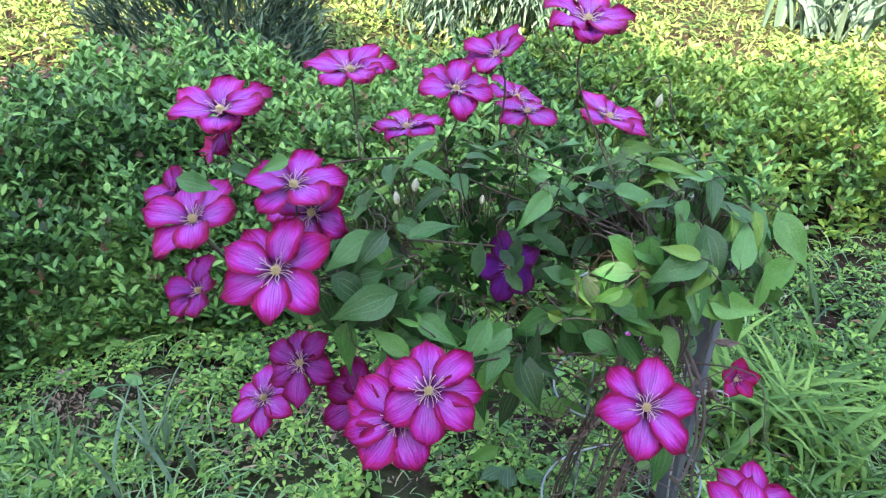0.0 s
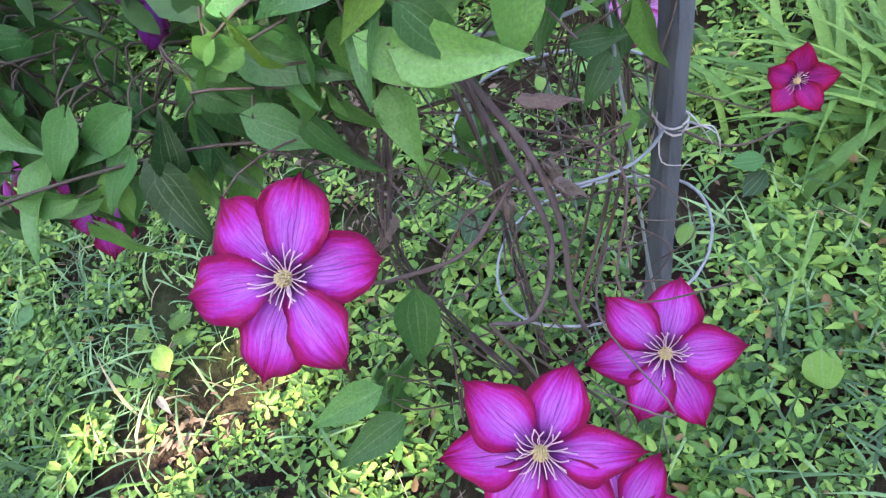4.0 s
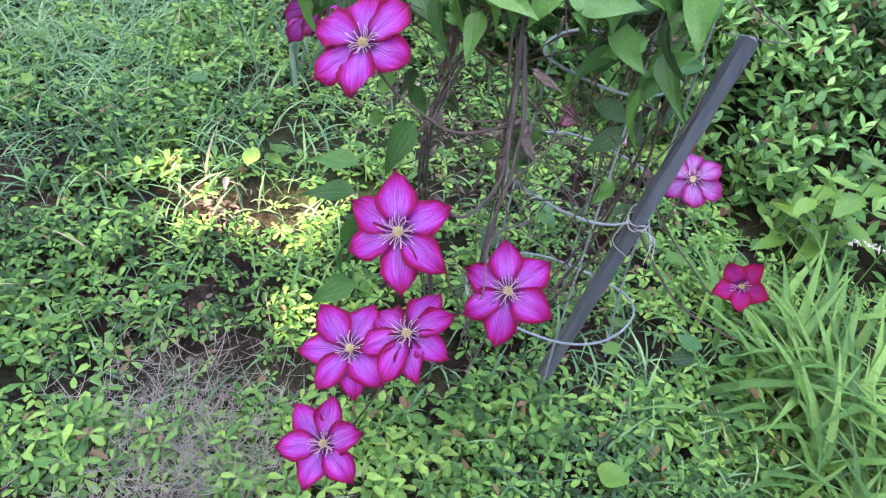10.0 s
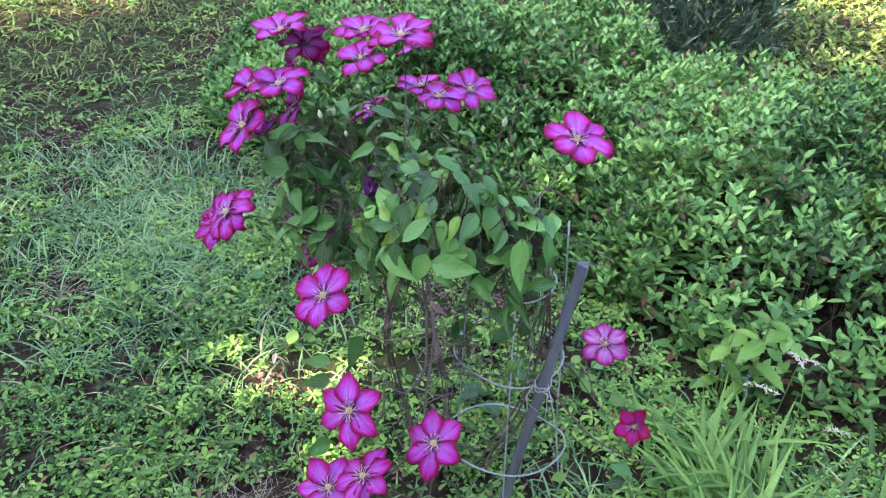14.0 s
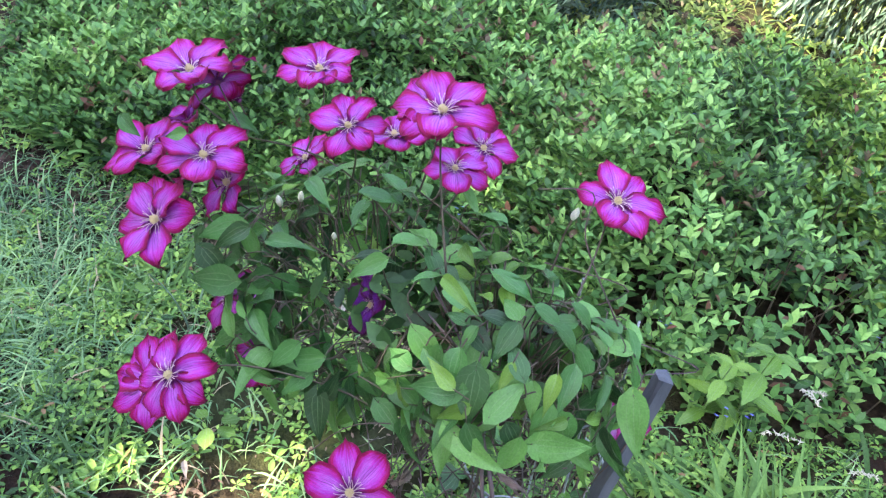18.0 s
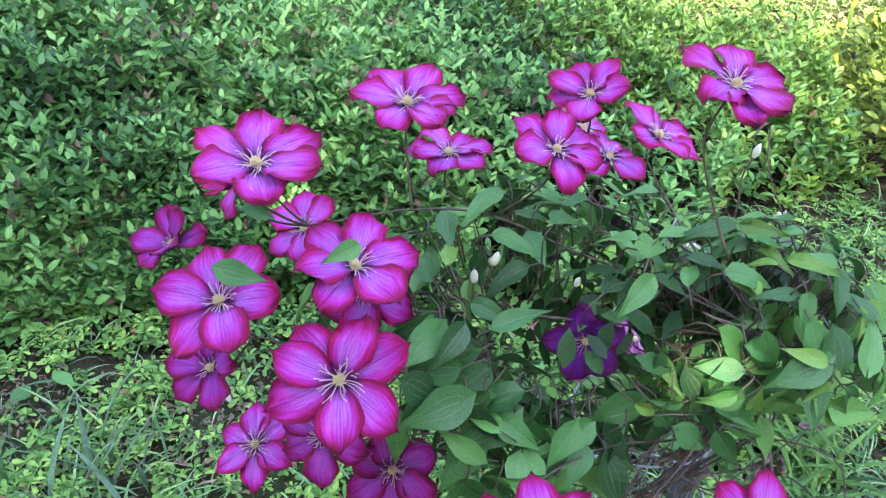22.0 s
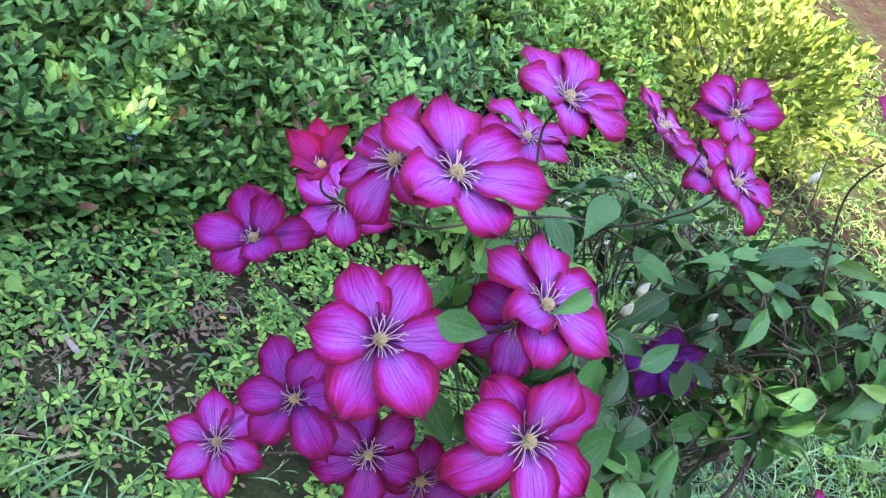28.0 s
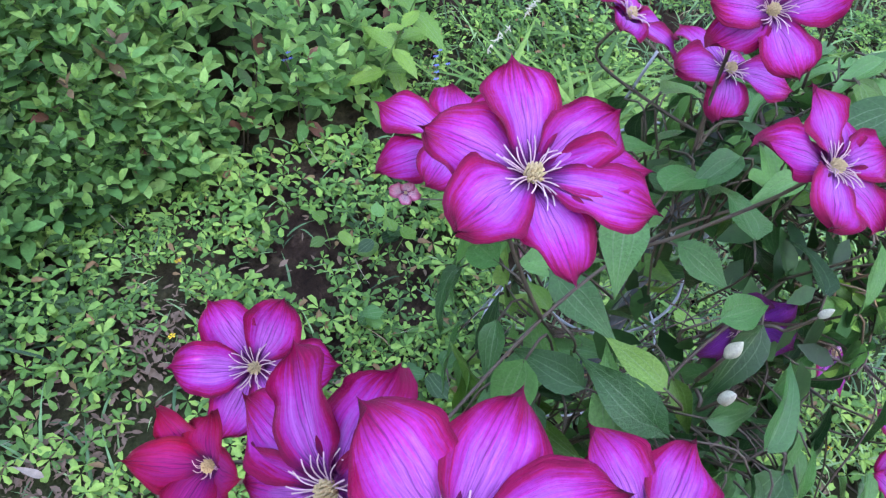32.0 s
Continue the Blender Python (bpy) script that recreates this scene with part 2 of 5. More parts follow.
LEAF = veined_leaf("clematis_leaf", (0.008, 0.056, 0.018), (0.036, 0.205, 0.050), (0.105, 0.355, 0.085))
LEAF_YOUNG = veined_leaf("clematis_young_leaf", (0.05, 0.17, 0.025), (0.09, 0.27, 0.04), (0.155, 0.37, 0.06))
LEAF_FADED = veined_leaf("withered_leaf", (0.13, 0.10, 0.095), (0.22, 0.17, 0.16), (0.33, 0.27, 0.25))
STALK = plain_noise("stalk_purple_green", (0.048, 0.036, 0.028), (0.088, 0.080, 0.048), 60.0, 0.6, 0.3, 0.001, (0.800, 0.800, 0.160))
STEM = plain_noise("vine_bark", (0.042, 0.034, 0.036), (0.175, 0.145, 0.145), 90.0, 0.9, 1.0, 0.004, (0.8, 0.8, 0.08))
TWIG = plain_noise("dry_twig", (0.065, 0.043, 0.038), (0.130, 0.098, 0.088), 60.0, 0.85, 0.5, 0.002, (0.500, 0.500, 0.100))
BUD = plain_noise("bud_cream", (0.42, 0.52, 0.34), (0.62, 0.66, 0.54), 120.0, 0.6, 0.4, 0.001, thin=0.15)
WOOD = plain_noise("weathered_wood", (0.016, 0.026, 0.034), (0.140, 0.185, 0.215), 42.0, 0.9, 1.0, 0.006, (0.9, 0.9, 0.035))
WIRE = plain_noise("galvanised_wire", (0.20, 0.26, 0.30), (0.36, 0.42, 0.45), 80.0, 0.5, 0.3, 0.001, metal=0.35)
TWINE = plain_noise("pale_twine", (0.26, 0.27, 0.27), (0.48, 0.49, 0.49), 300.0, 0.9, 0.5, 0.001)
TPOST = plain_noise("green_painted_steel", (0.012, 0.035, 0.022), (0.03, 0.06, 0.04), 40.0, 0.55, 0.3)
HEDGE = foliage("groundcover_leaf", (0.010, 0.058, 0.019), (0.080, 0.290, 0.075), (0.24, 0.53, 0.140), odd=(0.15, 0.08, 0.05), rare=0.012, thin=0.10, roughness=0.45)
HERB = foliage("creeping_herb_leaf", (0.010, 0.060, 0.014), (0.080, 0.275, 0.050), (0.260, 0.52, 0.090), odd=(0.22, 0.15, 0.07), rare=0.02, thin=0.10, soft=0.04)
GRASS = foliage("grass_blade", (0.024, 0.092, 0.042), (0.100, 0.300, 0.118), (0.28, 0.53, 0.20), odd=(0.40, 0.36, 0.22), thin=0.10, rare=0.025, soft=0.05)
# yellower groundcover leaf, lightened further to paint in sunlight
HEDGE_SUN_PAINTED = foliage("sun_painted_groundcover_leaf", (0.034, 0.115, 0.022), (0.140, 0.350, 0.058), (0.31, 0.51, 0.110), odd=(0.20, 0.12, 0.055), thin=0.16, roughness=0.45)
RUSSET = foliage("reddish_shoot_leaf", (0.046, 0.042, 0.020), (0.118, 0.092, 0.048), (0.21, 0.17, 0.085), thin=0.14)
WEED = foliage("weed_leaf", (0.035, 0.085, 0.020), (0.155, 0.300, 0.060), (0.36, 0.52, 0.110), odd=(0.40, 0.34, 0.16), rare=0.05, thin=0.2, soft=0.09)
BLADE = foliage("broad_grass_blade", (0.024, 0.092, 0.026), (0.068, 0.225, 0.050), (0.17, 0.39, 0.085), thin=0.2)
DARKBUSH = foliage("narrow_dark_leaf", (0.020, 0.060, 0.045), (0.075, 0.175, 0.120), (0.190, 0.330, 0.225))
YELLOW = foliage("golden_leaf", (0.075, 0.16, 0.025), (0.19, 0.31, 0.05), (0.36, 0.47, 0.10))
IRIS_BLADE = foliage("bluish_blade", (0.06, 0.15, 0.10), (0.13, 0.28, 0.18), (0.24, 0.42, 0.28))
IRIS = foliage("sword_leaf", (0.05, 0.11, 0.085), (0.09, 0.19, 0.135), (0.16, 0.28, 0.19), joined=False)
LAWN = foliage("lawn_blade", (0.030, 0.085, 0.020), (0.115, 0.220, 0.050), (0.26, 0.38, 0.095), soft=0.09)
# leaves of the unseen belt that holds back low sky light
UNSEEN_BELT = foliage("unseen_belt_leaf", (0.015, 0.035, 0.012), (0.035, 0.075, 0.022), (0.07, 0.13, 0.035), thin=0.1, patch=0.4)
# inner leaves: shade of the plant's interior put into a darker green
INNER = foliage("shade_painted_inner_leaf", (0.006, 0.040, 0.012), (0.018, 0.095, 0.026), (0.045, 0.17, 0.045), thin=0.08)
CANOPY = foliage("tree_leaf", (0.03, 0.07, 0.02), (0.05, 0.11, 0.03), (0.08, 0.15, 0.04), thin=0.2)
BARK = plain_noise("tree_bark", (0.07, 0.055, 0.045), (0.16, 0.13, 0.11), 12.0, 0.95, 1.0, 0.03, (1, 1, 0.2))
STRAW = plain_noise("dry_straw", (0.17, 0.155, 0.115), (0.43, 0.41, 0.33), 50.0, 0.9, 0.4, 0.002)
LITTER = plain_noise("dead_leaf", (0.085, 0.060, 0.036), (0.25, 0.195, 0.135), 35.0, 0.85, 0.6, 0.003)
STONE = plain_noise("pale_stone", (0.16, 0.15, 0.14), (0.46, 0.44, 0.42), 60.0, 0.9, 0.9, 0.004)
BLUE = plain_noise("blue_petal", (0.10, 0.14, 0.62), (0.22, 0.28, 0.80), 90.0, 0.6, 0.2)
YELLOWFLOWER = plain_noise("yellow_petal", (0.75, 0.52, 0.02), (0.85, 0.66, 0.05), 90.0, 0.6, 0.2)
SEEDHEAD = plain_noise("pale_seed_head", (0.34, 0.38, 0.28), (0.56, 0.58, 0.48), 90.0, 0.8, 0.4)


# ---- mesh helpers ----
def link_mesh(name, verts, faces, mat, smooth=False, uvs=None):
    me = bpy.data.meshes.new(name)
    me.from_pydata(verts, [], faces)
    me.materials.append(mat)
    if smooth:
        me.polygons.foreach_set("use_smooth", [True] * len(me.polygons))
    if uvs is not None:
        layer = me.uv_layers.new(name="UVMap")
        loops = np.empty(len(me.loops), dtype=np.int32)
        me.loops.foreach_get("vertex_index", loops)
        layer.data.foreach_set("uv", np.asarray(uvs, dtype=np.float32)[loops].ravel())
    me.update()
    return me


def child(name, me, parent, m=None, label=""):
    ob = new(name, me)
    ob.parent = parent
    if m is not None:
        ob.matrix_local = m
    if label:
        tagged(ob, label)
    return ob


def soup(name, tv, tf, pos, along, up, size, mat, smooth=False):
    """Many copies of one small template in a single mesh: along is the template's x axis, up its rough z axis."""
    tv, pos, along, up = (np.asarray(a, float) for a in (tv, pos, along, up))
    size = np.asarray(size, float)
    if size.ndim == 1:
        size = np.repeat(size[:, None], 3, 1)
    along = along / np.linalg.norm(along, axis=1, keepdims=True)
    side = np.cross(up, along)
    side /= np.linalg.norm(side, axis=1, keepdims=True) + 1e-9
    nrm = np.cross(along, side)
    n, k = len(pos), len(tv)
    v = (pos[:, None] + size[:, None, 0:1] * tv[None, :, 0:1] * along[:, None] + size[:, None, 1:2] * tv[None, :, 1:2] * side[:, None]
         + size[:, None, 2:3] * tv[None, :, 2:3] * nrm[:, None]).reshape(-1, 3)
    tf = np.asarray(tf, np.int32)
    f = (tf[None] + (np.arange(n) * k)[:, None, None]).reshape(-1, tf.shape[1]).astype(np.int32)
    me = bpy.data.meshes.new(name)
    me.vertices.add(len(v))
    me.vertices.foreach_set("co", v.astype(np.float32).ravel())
    me.loops.add(f.size)
    me.loops.foreach_set("vertex_index", f.ravel())
    me.polygons.add(len(f))
    me.polygons.foreach_set("loop_start", np.arange(0, f.size, f.shape[1], dtype=np.int32))
    me.polygons.foreach_set("loop_total", np.full(len(f), f.shape[1], dtype=np.int32))
    if smooth:
        me.polygons.foreach_set("use_smooth", np.ones(len(f), bool))
    me.materials.append(mat)
    me.update(calc_edges=True)
    me.validate()
    return me


def unit(a):
    return a / (np.linalg.norm(a, axis=-1, keepdims=True) + 1e-9)


def catmull(points, steps=6):
    p = [Vector(q) for q in points]
    p = [p[0] * 2 - p[1], *p, p[-1] * 2 - p[-2]]
    out = []
    for a, b, c, d in zip(p, p[1:], p[2:], p[3:]):
        for i in range(steps):
            t = i / steps
            out.append(0.5 * ((2 * b) + (c - a) * t + (2 * a - 5 * b + 4 * c - d) * t * t + (3 * b - a - 3 * c + d) * t ** 3))
    out.append(p[-2].copy())
    return out


def tube(points, r0, r1, sides=6, steps=6, knobs=0.0, closed=False):
    """A round, tapering stem along a smooth line; returns vertices and faces."""
    line = catmull(points, steps) if steps > 1 else [Vector(q) for q in points]
    verts, faces = [], []
    ref = Vector((0.31, 0.22, 0.93))
    for i, q in enumerate(line):
        d = (line[min(i + 1, len(line) - 1)] - line[max(i - 1, 0)]).normalized()
        a = d.cross(ref)
        if a.length < 0.05:
            a = d.cross(Vector((1, 0, 0)))
        a.normalize()
        b = d.cross(a)
        f = i / max(1, len(line) - 1)
        r = (r0 + (r1 - r0) * f) * (1 + knobs * math.sin(i * 2.3) * math.sin(i * 0.9))
        for s in range(sides):
            w = 2 * math.pi * s / sides
            verts.append(q + r * (math.cos(w) * a + math.sin(w) * b))
    for i in range(len(line) - 1):
        for s in range(sides):
            t = (s + 1) % sides
            faces.append((i * sides + s, i * sides + t, (i + 1) * sides + t, (i + 1) * sides + s))
    if not closed:
        faces.append(tuple(range(sides))[::-1])
        faces.append(tuple((len(line) - 1) * sides + s for s in range(sides)))
    return [tuple(v) for v in verts], faces


def join(parts):
    verts, faces = [], []
    for v, f in parts:
        k = len(verts)
        verts += v
        faces += [tuple(i + k for i in q) for q in f]
    return verts, faces


def thing(name, label, category, group="", at=(0, 0, 0)):
    ob = new(name)
    ob.empty_display_size = 0.1
    ob.location = at
    return tagged(ob, label, category, group)


# ---- ground ----
def relief(x, y):
    """Height of the soil, gently uneven."""
    return 0.012 * np.sin(2.1 * x + 0.7) * np.cos(1.7 * y) + 0.008 * np.sin(5.3 * x + 2.0 * y)


gx = np.concatenate([[-60, -30, -15, -8], np.linspace(-5, 5, 91), [8, 15, 30, 60]])
gy = np.concatenate([[-60, -30, -12, -5], np.linspace(-2.5, 7, 87), [10, 16, 30, 60]])
GX, GY = np.meshgrid(gx, gy)
GZ = np.where((abs(GX) < 6) & (GY > -3) & (GY < 8), relief(GX, GY), 0.0)
ground_v = np.stack([GX, GY, GZ], -1).reshape(-1, 3).tolist()
w_ = len(gx)
ground_f = [(j * w_ + i, j * w_ + i + 1, (j + 1) * w_ + i + 1, (j + 1) * w_ + i) for j in range(len(gy) - 1) for i in range(w_ - 1)]
tagged(new("ground", link_mesh("ground", ground_v, ground_f, SOIL, True)), "dark crumbly garden soil under weeds and creeping herbs", "ground", kind="structure")

# ---- leaf templates ----
DIAMOND_V = [(0, 0, 0), (0.32, 0.20, 0.05), (0.66, 0.19, 0.035), (1, 0, -0.06), (0.66, -0.19, 0.035), (0.32, -0.20, 0.05), (0.34, 0, -0.015), (0.68, 0, -0.02)]
DIAMOND_F = [(0, 6, 1), (1, 6, 7), (1, 7, 2), (2, 7, 3), (0, 5, 6), (5, 7, 6), (5, 4, 7), (4, 3, 7)]


def rosette_template(leaflets=5):
    v, f = [], []
    for i in range(leaflets):
        a = 2 * math.pi * i / leaflets + 0.3 * math.sin(i * 5.0)
        r = 0.85 + 0.3 * math.sin(i * 2.7 + 1)
        c, s = math.cos(a), math.sin(a)
        base = len(v)
        for (x, y, z) in [(0.06, 0, 0), (0.62, 0.21, 0.13), (0.96, 0.15, 0.06), (0.96, -0.15, 0.06), (0.62, -0.21, 0.13), (0.55, 0, 0.03), (0.99, 0, -0.04)]:
            v.append((r * (x * c - y * s), r * (x * s + y * c), z))
        f += [(base, base + 5, base + 1), (base + 1, base + 5, base + 2), (base + 2, base + 5, base + 6), (base, base + 4, base + 5), (base + 4, base + 3, base + 5), (base + 3, base + 6, base + 5)]
    return v, f


def blade_template(bend, width=0.03, segs=5):
    v, f = [], []
    for i in range(segs + 1):
        t = i / segs
        w = width * (1 - t ** 1.6) * (0.6 + 1.2 * t * (1 - t) * 2)
        x = bend * t * t * 0.75
        z = t * (1 - 0.35 * bend * t)
        v += [(z, w, x), (z, 0, x - width * 0.35), (z, -w, x)]
    for i in range(segs):
        for j in (0, 1):
            a = i * 3 + j
            f.append((a, a + 1, a + 4, a + 3))
    return v, f


# ---- planted areas ----
def bed_front(x):
    """The line where the dense groundcover bed begins."""
    return np.interp(x, [-3.6, -2.6, -2.2, -1.6, -1.2, -0.6, 0.0, 0.25, 0.45, 0.7, 1.2, 1.7, 2.0], [1.6, 0.75, 0.55, 0.72, 0.90, 1.02, 0.90, 0.93, 1.10, 1.38, 1.55, 1.7, 3.2])


def bed_back(x):
    """The line where the bed ends towards the lawn."""
    return np.interp(x, [-3.2, -2.98, -2.6, -2.3, -1.93, -1.55, -0.92, -0.5, 0.0, 0.64, 1.0, 1.3], [1.0, 1.22, 1.45, 1.75, 2.05, 2.28, 2.2, 2.5, 2.45, 2.65, 2.4, 1.9])


def bed_height(x, y):
    d = np.clip((y - bed_front(x)) / np.interp(x, [-0.6, 0.0], [0.55, 0.26]), 0, 1)
    back = np.clip((bed_back(x) - y) / 0.22, 0, 1)
    h = 0.40 + 0.06 * np.sin(2.3 * x + 1.1) * np.cos(1.9 * y + 0.4) + 0.06 * np.sin(5.1 * x - 2.2 * y) + 0.04 * np.sin(11 * x + 7 * y) * np.sin(9 * y - 3 * x) + 0.075 * np.sin(17 * x - 6 * y + 1) * np.sin(15 * y + 4 * x)
    h = h - 0.09 * np.clip((x - 0.3) / 0.8, 0, 1)
    return h * np.sqrt(d) * np.sqrt(back) * np.clip((x + 3.2) / 0.4, 0, 1) * np.sqrt(np.clip((1.4 - x) / 0.3, 0, 1))


def in_bed(x, y):
    return (y > bed_front(x)) & (y < bed_back(x)) & (x > -3.2) & (x < 1.38)


BARE = ((-2.05, -0.10, 0.17), (-1.47, -0.34, 0.13), (-2.07, 0.22, 0.13), (-2.62, 0.02, 0.16), (-1.62, 0.55, 0.10), (-1.30, 0.62, 0.10), (-0.80, 0.60, 0.12), (-0.55, 0.72, 0.08), (-0.70, -0.02, 0.045))


def grown(x, y):
    """Whether plants cover the soil there: few grow on the bare brown spots."""
    k = np.ones(len(x), bool)
    for cx, cy, r in BARE:
        k &= np.hypot(x - cx, (y - cy) * 1.3) > r * (0.75 + 0.35 * np.sin(7 * x + 5 * y))
    return k | (rng.uniform(0, 1, len(x)) < 0.15)


def scatter(n, x0, x1, y0, y1):
    return rng.uniform(x0, x1, n), rng.uniform(y0, y1, n)


def patchy(x, y, f=1.0, seed=0.0):
    """Slow field between 0 and 1 that makes clumps and bare spots."""
    a = np.sin(3.1 * f * x + 1.3 + seed) * np.sin(2.7 * f * y + 0.6 + 2 * seed) + 0.6 * np.sin(6.3 * f * x - 4.1 * f * y + seed) + 0.4 * np.sin(11.0 * f * x + 9.0 * f * y + 3 * seed)
    return np.clip(0.5 + 0.3 * a, 0, 1)


# leafy shoots of the groundcover: pairs of pointed leaves up a short stem
def shoots(x, y, z_top, length, pairs, leaf, lean=0.35):
    n = len(x)
    tip = np.stack([x, y, z_top], -1)
    az = rng.uniform(0, 2 * math.pi, n)
    axis = unit(np.stack([lean * np.cos(az) * rng.uniform(0, 1, n), lean * np.sin(az) * rng.uniform(0, 1, n) - 0.15, np.ones(n)], -1))
    pos, along, up, size = [], [], [], []
    spin = rng.uniform(0, 2 * math.pi, n)
    for k in range(pairs):
        t = k / max(1, pairs - 1)
        p = tip - axis * (length * t ** 2.2)[:, None]
        for side in (0, math.pi):
            a = spin + k * 1.57 + side + rng.normal(0, 0.25, n)
            el = 0.75 - 0.85 * t + rng.normal(0, 0.20, n)
            d = np.stack([np.cos(a) * np.cos(el), np.sin(a) * np.cos(el), np.sin(el)], -1) + 0.3 * axis
            pos.append(p)
            along.append(d)
            up.append(np.stack([-np.cos(a) * np.sin(el), -np.sin(a) * np.sin(el), np.cos(el)], -1) + rng.normal(0, 0.18, (n, 3)))
            size.append(leaf * (0.62 + 0.5 * min(1.0, 0.2 + t)) * rng.uniform(0.75, 1.2, n))
    return np.concatenate(pos), np.concatenate(along), np.concatenate(up), np.concatenate(size)


def build_bed():
    x, y = scatter(15500, -3.2, 1.4, 0.45, 2.7)
    hollow = (x > -0.2) & (x < 0.5) & (y < bed_front(x) + 0.32)
    loose = (x > 0.1) & (x < 1.0) & (y > 0.9) & (y < 1.6)
    k = in_bed(x, y) & (~hollow | (rng.uniform(0, 1, len(x)) < 0.34)) & (~loose | (rng.uniform(0, 1, len(x)) < 0.14 + 0.55 * patchy(x, y, 2.2, 5.0)))
    x, y = x[k], y[k]
    h = np.maximum(bed_height(x, y) + rng.normal(0, 0.04, len(x)), 0.06)
    # shoots to the right and back take the leaf colour with painted sunlight
    sun_painted = rng.uniform(-0.5, 0.5, len(x)) + x * 0.9 + (y - 1.85) * 1.1 > 0.25
    russet = (~sun_painted) & (rng.uniform(0, 1, len(x)) < np.where(x > -0.4, 0.012, 0.03) + 0.05 * patchy(x, y, 1.2, 4.0) * (y > 1.4) * (x < -0.2))
    for name, mat, k, lift, label in (("groundcover", HEDGE, ~sun_painted & ~russet, 0.0, "dense bed of green pointed groundcover leaves behind the clematis"), ("sunny_groundcover", HEDGE_SUN_PAINTED, sun_painted, 0.0, "yellower end of the dense groundcover bed, sunlight partly painted into its leaves"), ("russet_shoots", RUSSET, russet, 0.035, "reddish brown young shoot tips standing out of the groundcover")):
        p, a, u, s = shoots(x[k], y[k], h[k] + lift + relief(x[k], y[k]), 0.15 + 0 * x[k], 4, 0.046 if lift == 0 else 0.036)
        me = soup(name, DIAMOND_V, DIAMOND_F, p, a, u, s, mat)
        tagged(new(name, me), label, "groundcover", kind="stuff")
    # the front face of the bed, leafy down to the soil
    m = 4000
    x = np.concatenate([rng.uniform(-3.1, 1.35, 2600), rng.uniform(-1.6, -0.3, m - 2600)])
    t = rng.uniform(0, 1, m)
    k = (x < -0.2) | (rng.uniform(0, 1, m) < 0.16)
    x, t = x[k], t[k]
    m = len(x)
    y = bed_front(x) + 0.02 + np.interp(x, [-0.6, 0.0], [0.5, 0.28]) * t ** 1.5 + rng.normal(0, 0.03, m)
    h = bed_height(x, np.maximum(y, bed_front(x) + 0.02)) * rng.uniform(0.5, 1.02, m) + 0.03
    p, a, u, s = shoots(x, y, h, 0.12 + 0 * x, 4, 0.052, 0.5)
    a[:, 1] -= 0.25
    me = soup("groundcover_edge", DIAMOND_V, DIAMOND_F, p, a, u, s, HEDGE)
    tagged(new("groundcover_edge", me), "leafy shoots along the foot of the groundcover bed", "groundcover", kind="stuff")
    # thin upright stems inside the bed
    x, y = scatter(1500, -3.1, 1.35, 0.4, 2.6)
    k = in_bed(x, y)
    x, y = x[k], y[k]
    h = bed_height(x, y)
    sv = [(0, 0.5, 0), (0, -0.5, 0.3), (0, 0, -0.5), (1, 0.3, 0), (1, -0.3, 0.2), (1, 0, -0.3)]
    sf = [(0, 1, 4, 3), (1, 2, 5, 4), (2, 0, 3, 5)]
    d = np.stack([rng.normal(0, 0.15, len(x)), rng.normal(0, 0.15, len(x)), np.ones(len(x))], -1)
    me = soup("groundcover_stems", sv, sf, np.stack([x, y, 0 * x], -1), d, np.tile([0.0, 1.0, 0.1], (len(x), 1)), np.stack([h, 0 * x + 0.004, 0 * x + 0.004], -1), STALK)
    tagged(new("groundcover_stems", me), "thin upright stems inside the groundcover bed", "groundcover", kind="stuff")


def build_herbs():
    for name, n, box, s0, s1 in (("creeping_herb", 24000, (-2.6, 1.8, -1.0, 1.5), 0.015, 0.030), ("leafy_creeping_herb", 7000, (-1.5, 0.8, -0.6, 1.0), 0.016, 0.029), ("far_creeping_herb", 30000, (-7.0, 5.0, -1.2, 8.0), 0.024, 0.050)):
        rv, rf = rosette_template(3 if name[0] == 'f' else 5)
        x, y = scatter(n, *box)
        if name[0] == 'f':
            k = (x < -2.3) | (x > 1.5) | (y > bed_back(x))
            x, y = x[k], y[k]
            n = len(x)
        dens = np.clip(0.5 * patchy(x, y, 1.4) + 0.7 * patchy(x, y, 3.6, 2.0) - 0.10, 0, 1)
        fringe = (x < -0.25) & (x > -2.0) & (y < bed_front(x) + 0.28)
        k = (~in_bed(x, y) | fringe) & grown(x, y) & (rng.uniform(0, 1, n) < np.clip(-0.42 + 1.75 * np.where(fringe & (y > bed_front(x) - 0.15), 0.65, dens), 0.06, 1.0))
        x, y, dens = x[k], y[k], dens[k]
        z = relief(x, y) + rng.uniform(0.008, 0.05, len(x)) * (0.4 + 0.8 * dens) + (0.012 if name[0] == 'l' else 0.0)
        az = rng.uniform(0, 2 * math.pi, len(x))
        along = np.stack([np.cos(az), np.sin(az), rng.normal(0, 0.22, len(x))], -1)
        up = np.stack([rng.normal(0, 0.28, len(x)), rng.normal(0, 0.28, len(x)), np.ones(len(x))], -1)
        me = soup(name, rv, rf, np.stack([x, y, z], -1), along, up, rng.uniform(s0, s1, len(x)) * (0.75 + 0.65 * patchy(x, y, 2.4, 7.0)), HERB)
        tagged(new(name, me), "low creeping herbs with small five-fingered leaves over soil", "ground plants", kind="stuff")


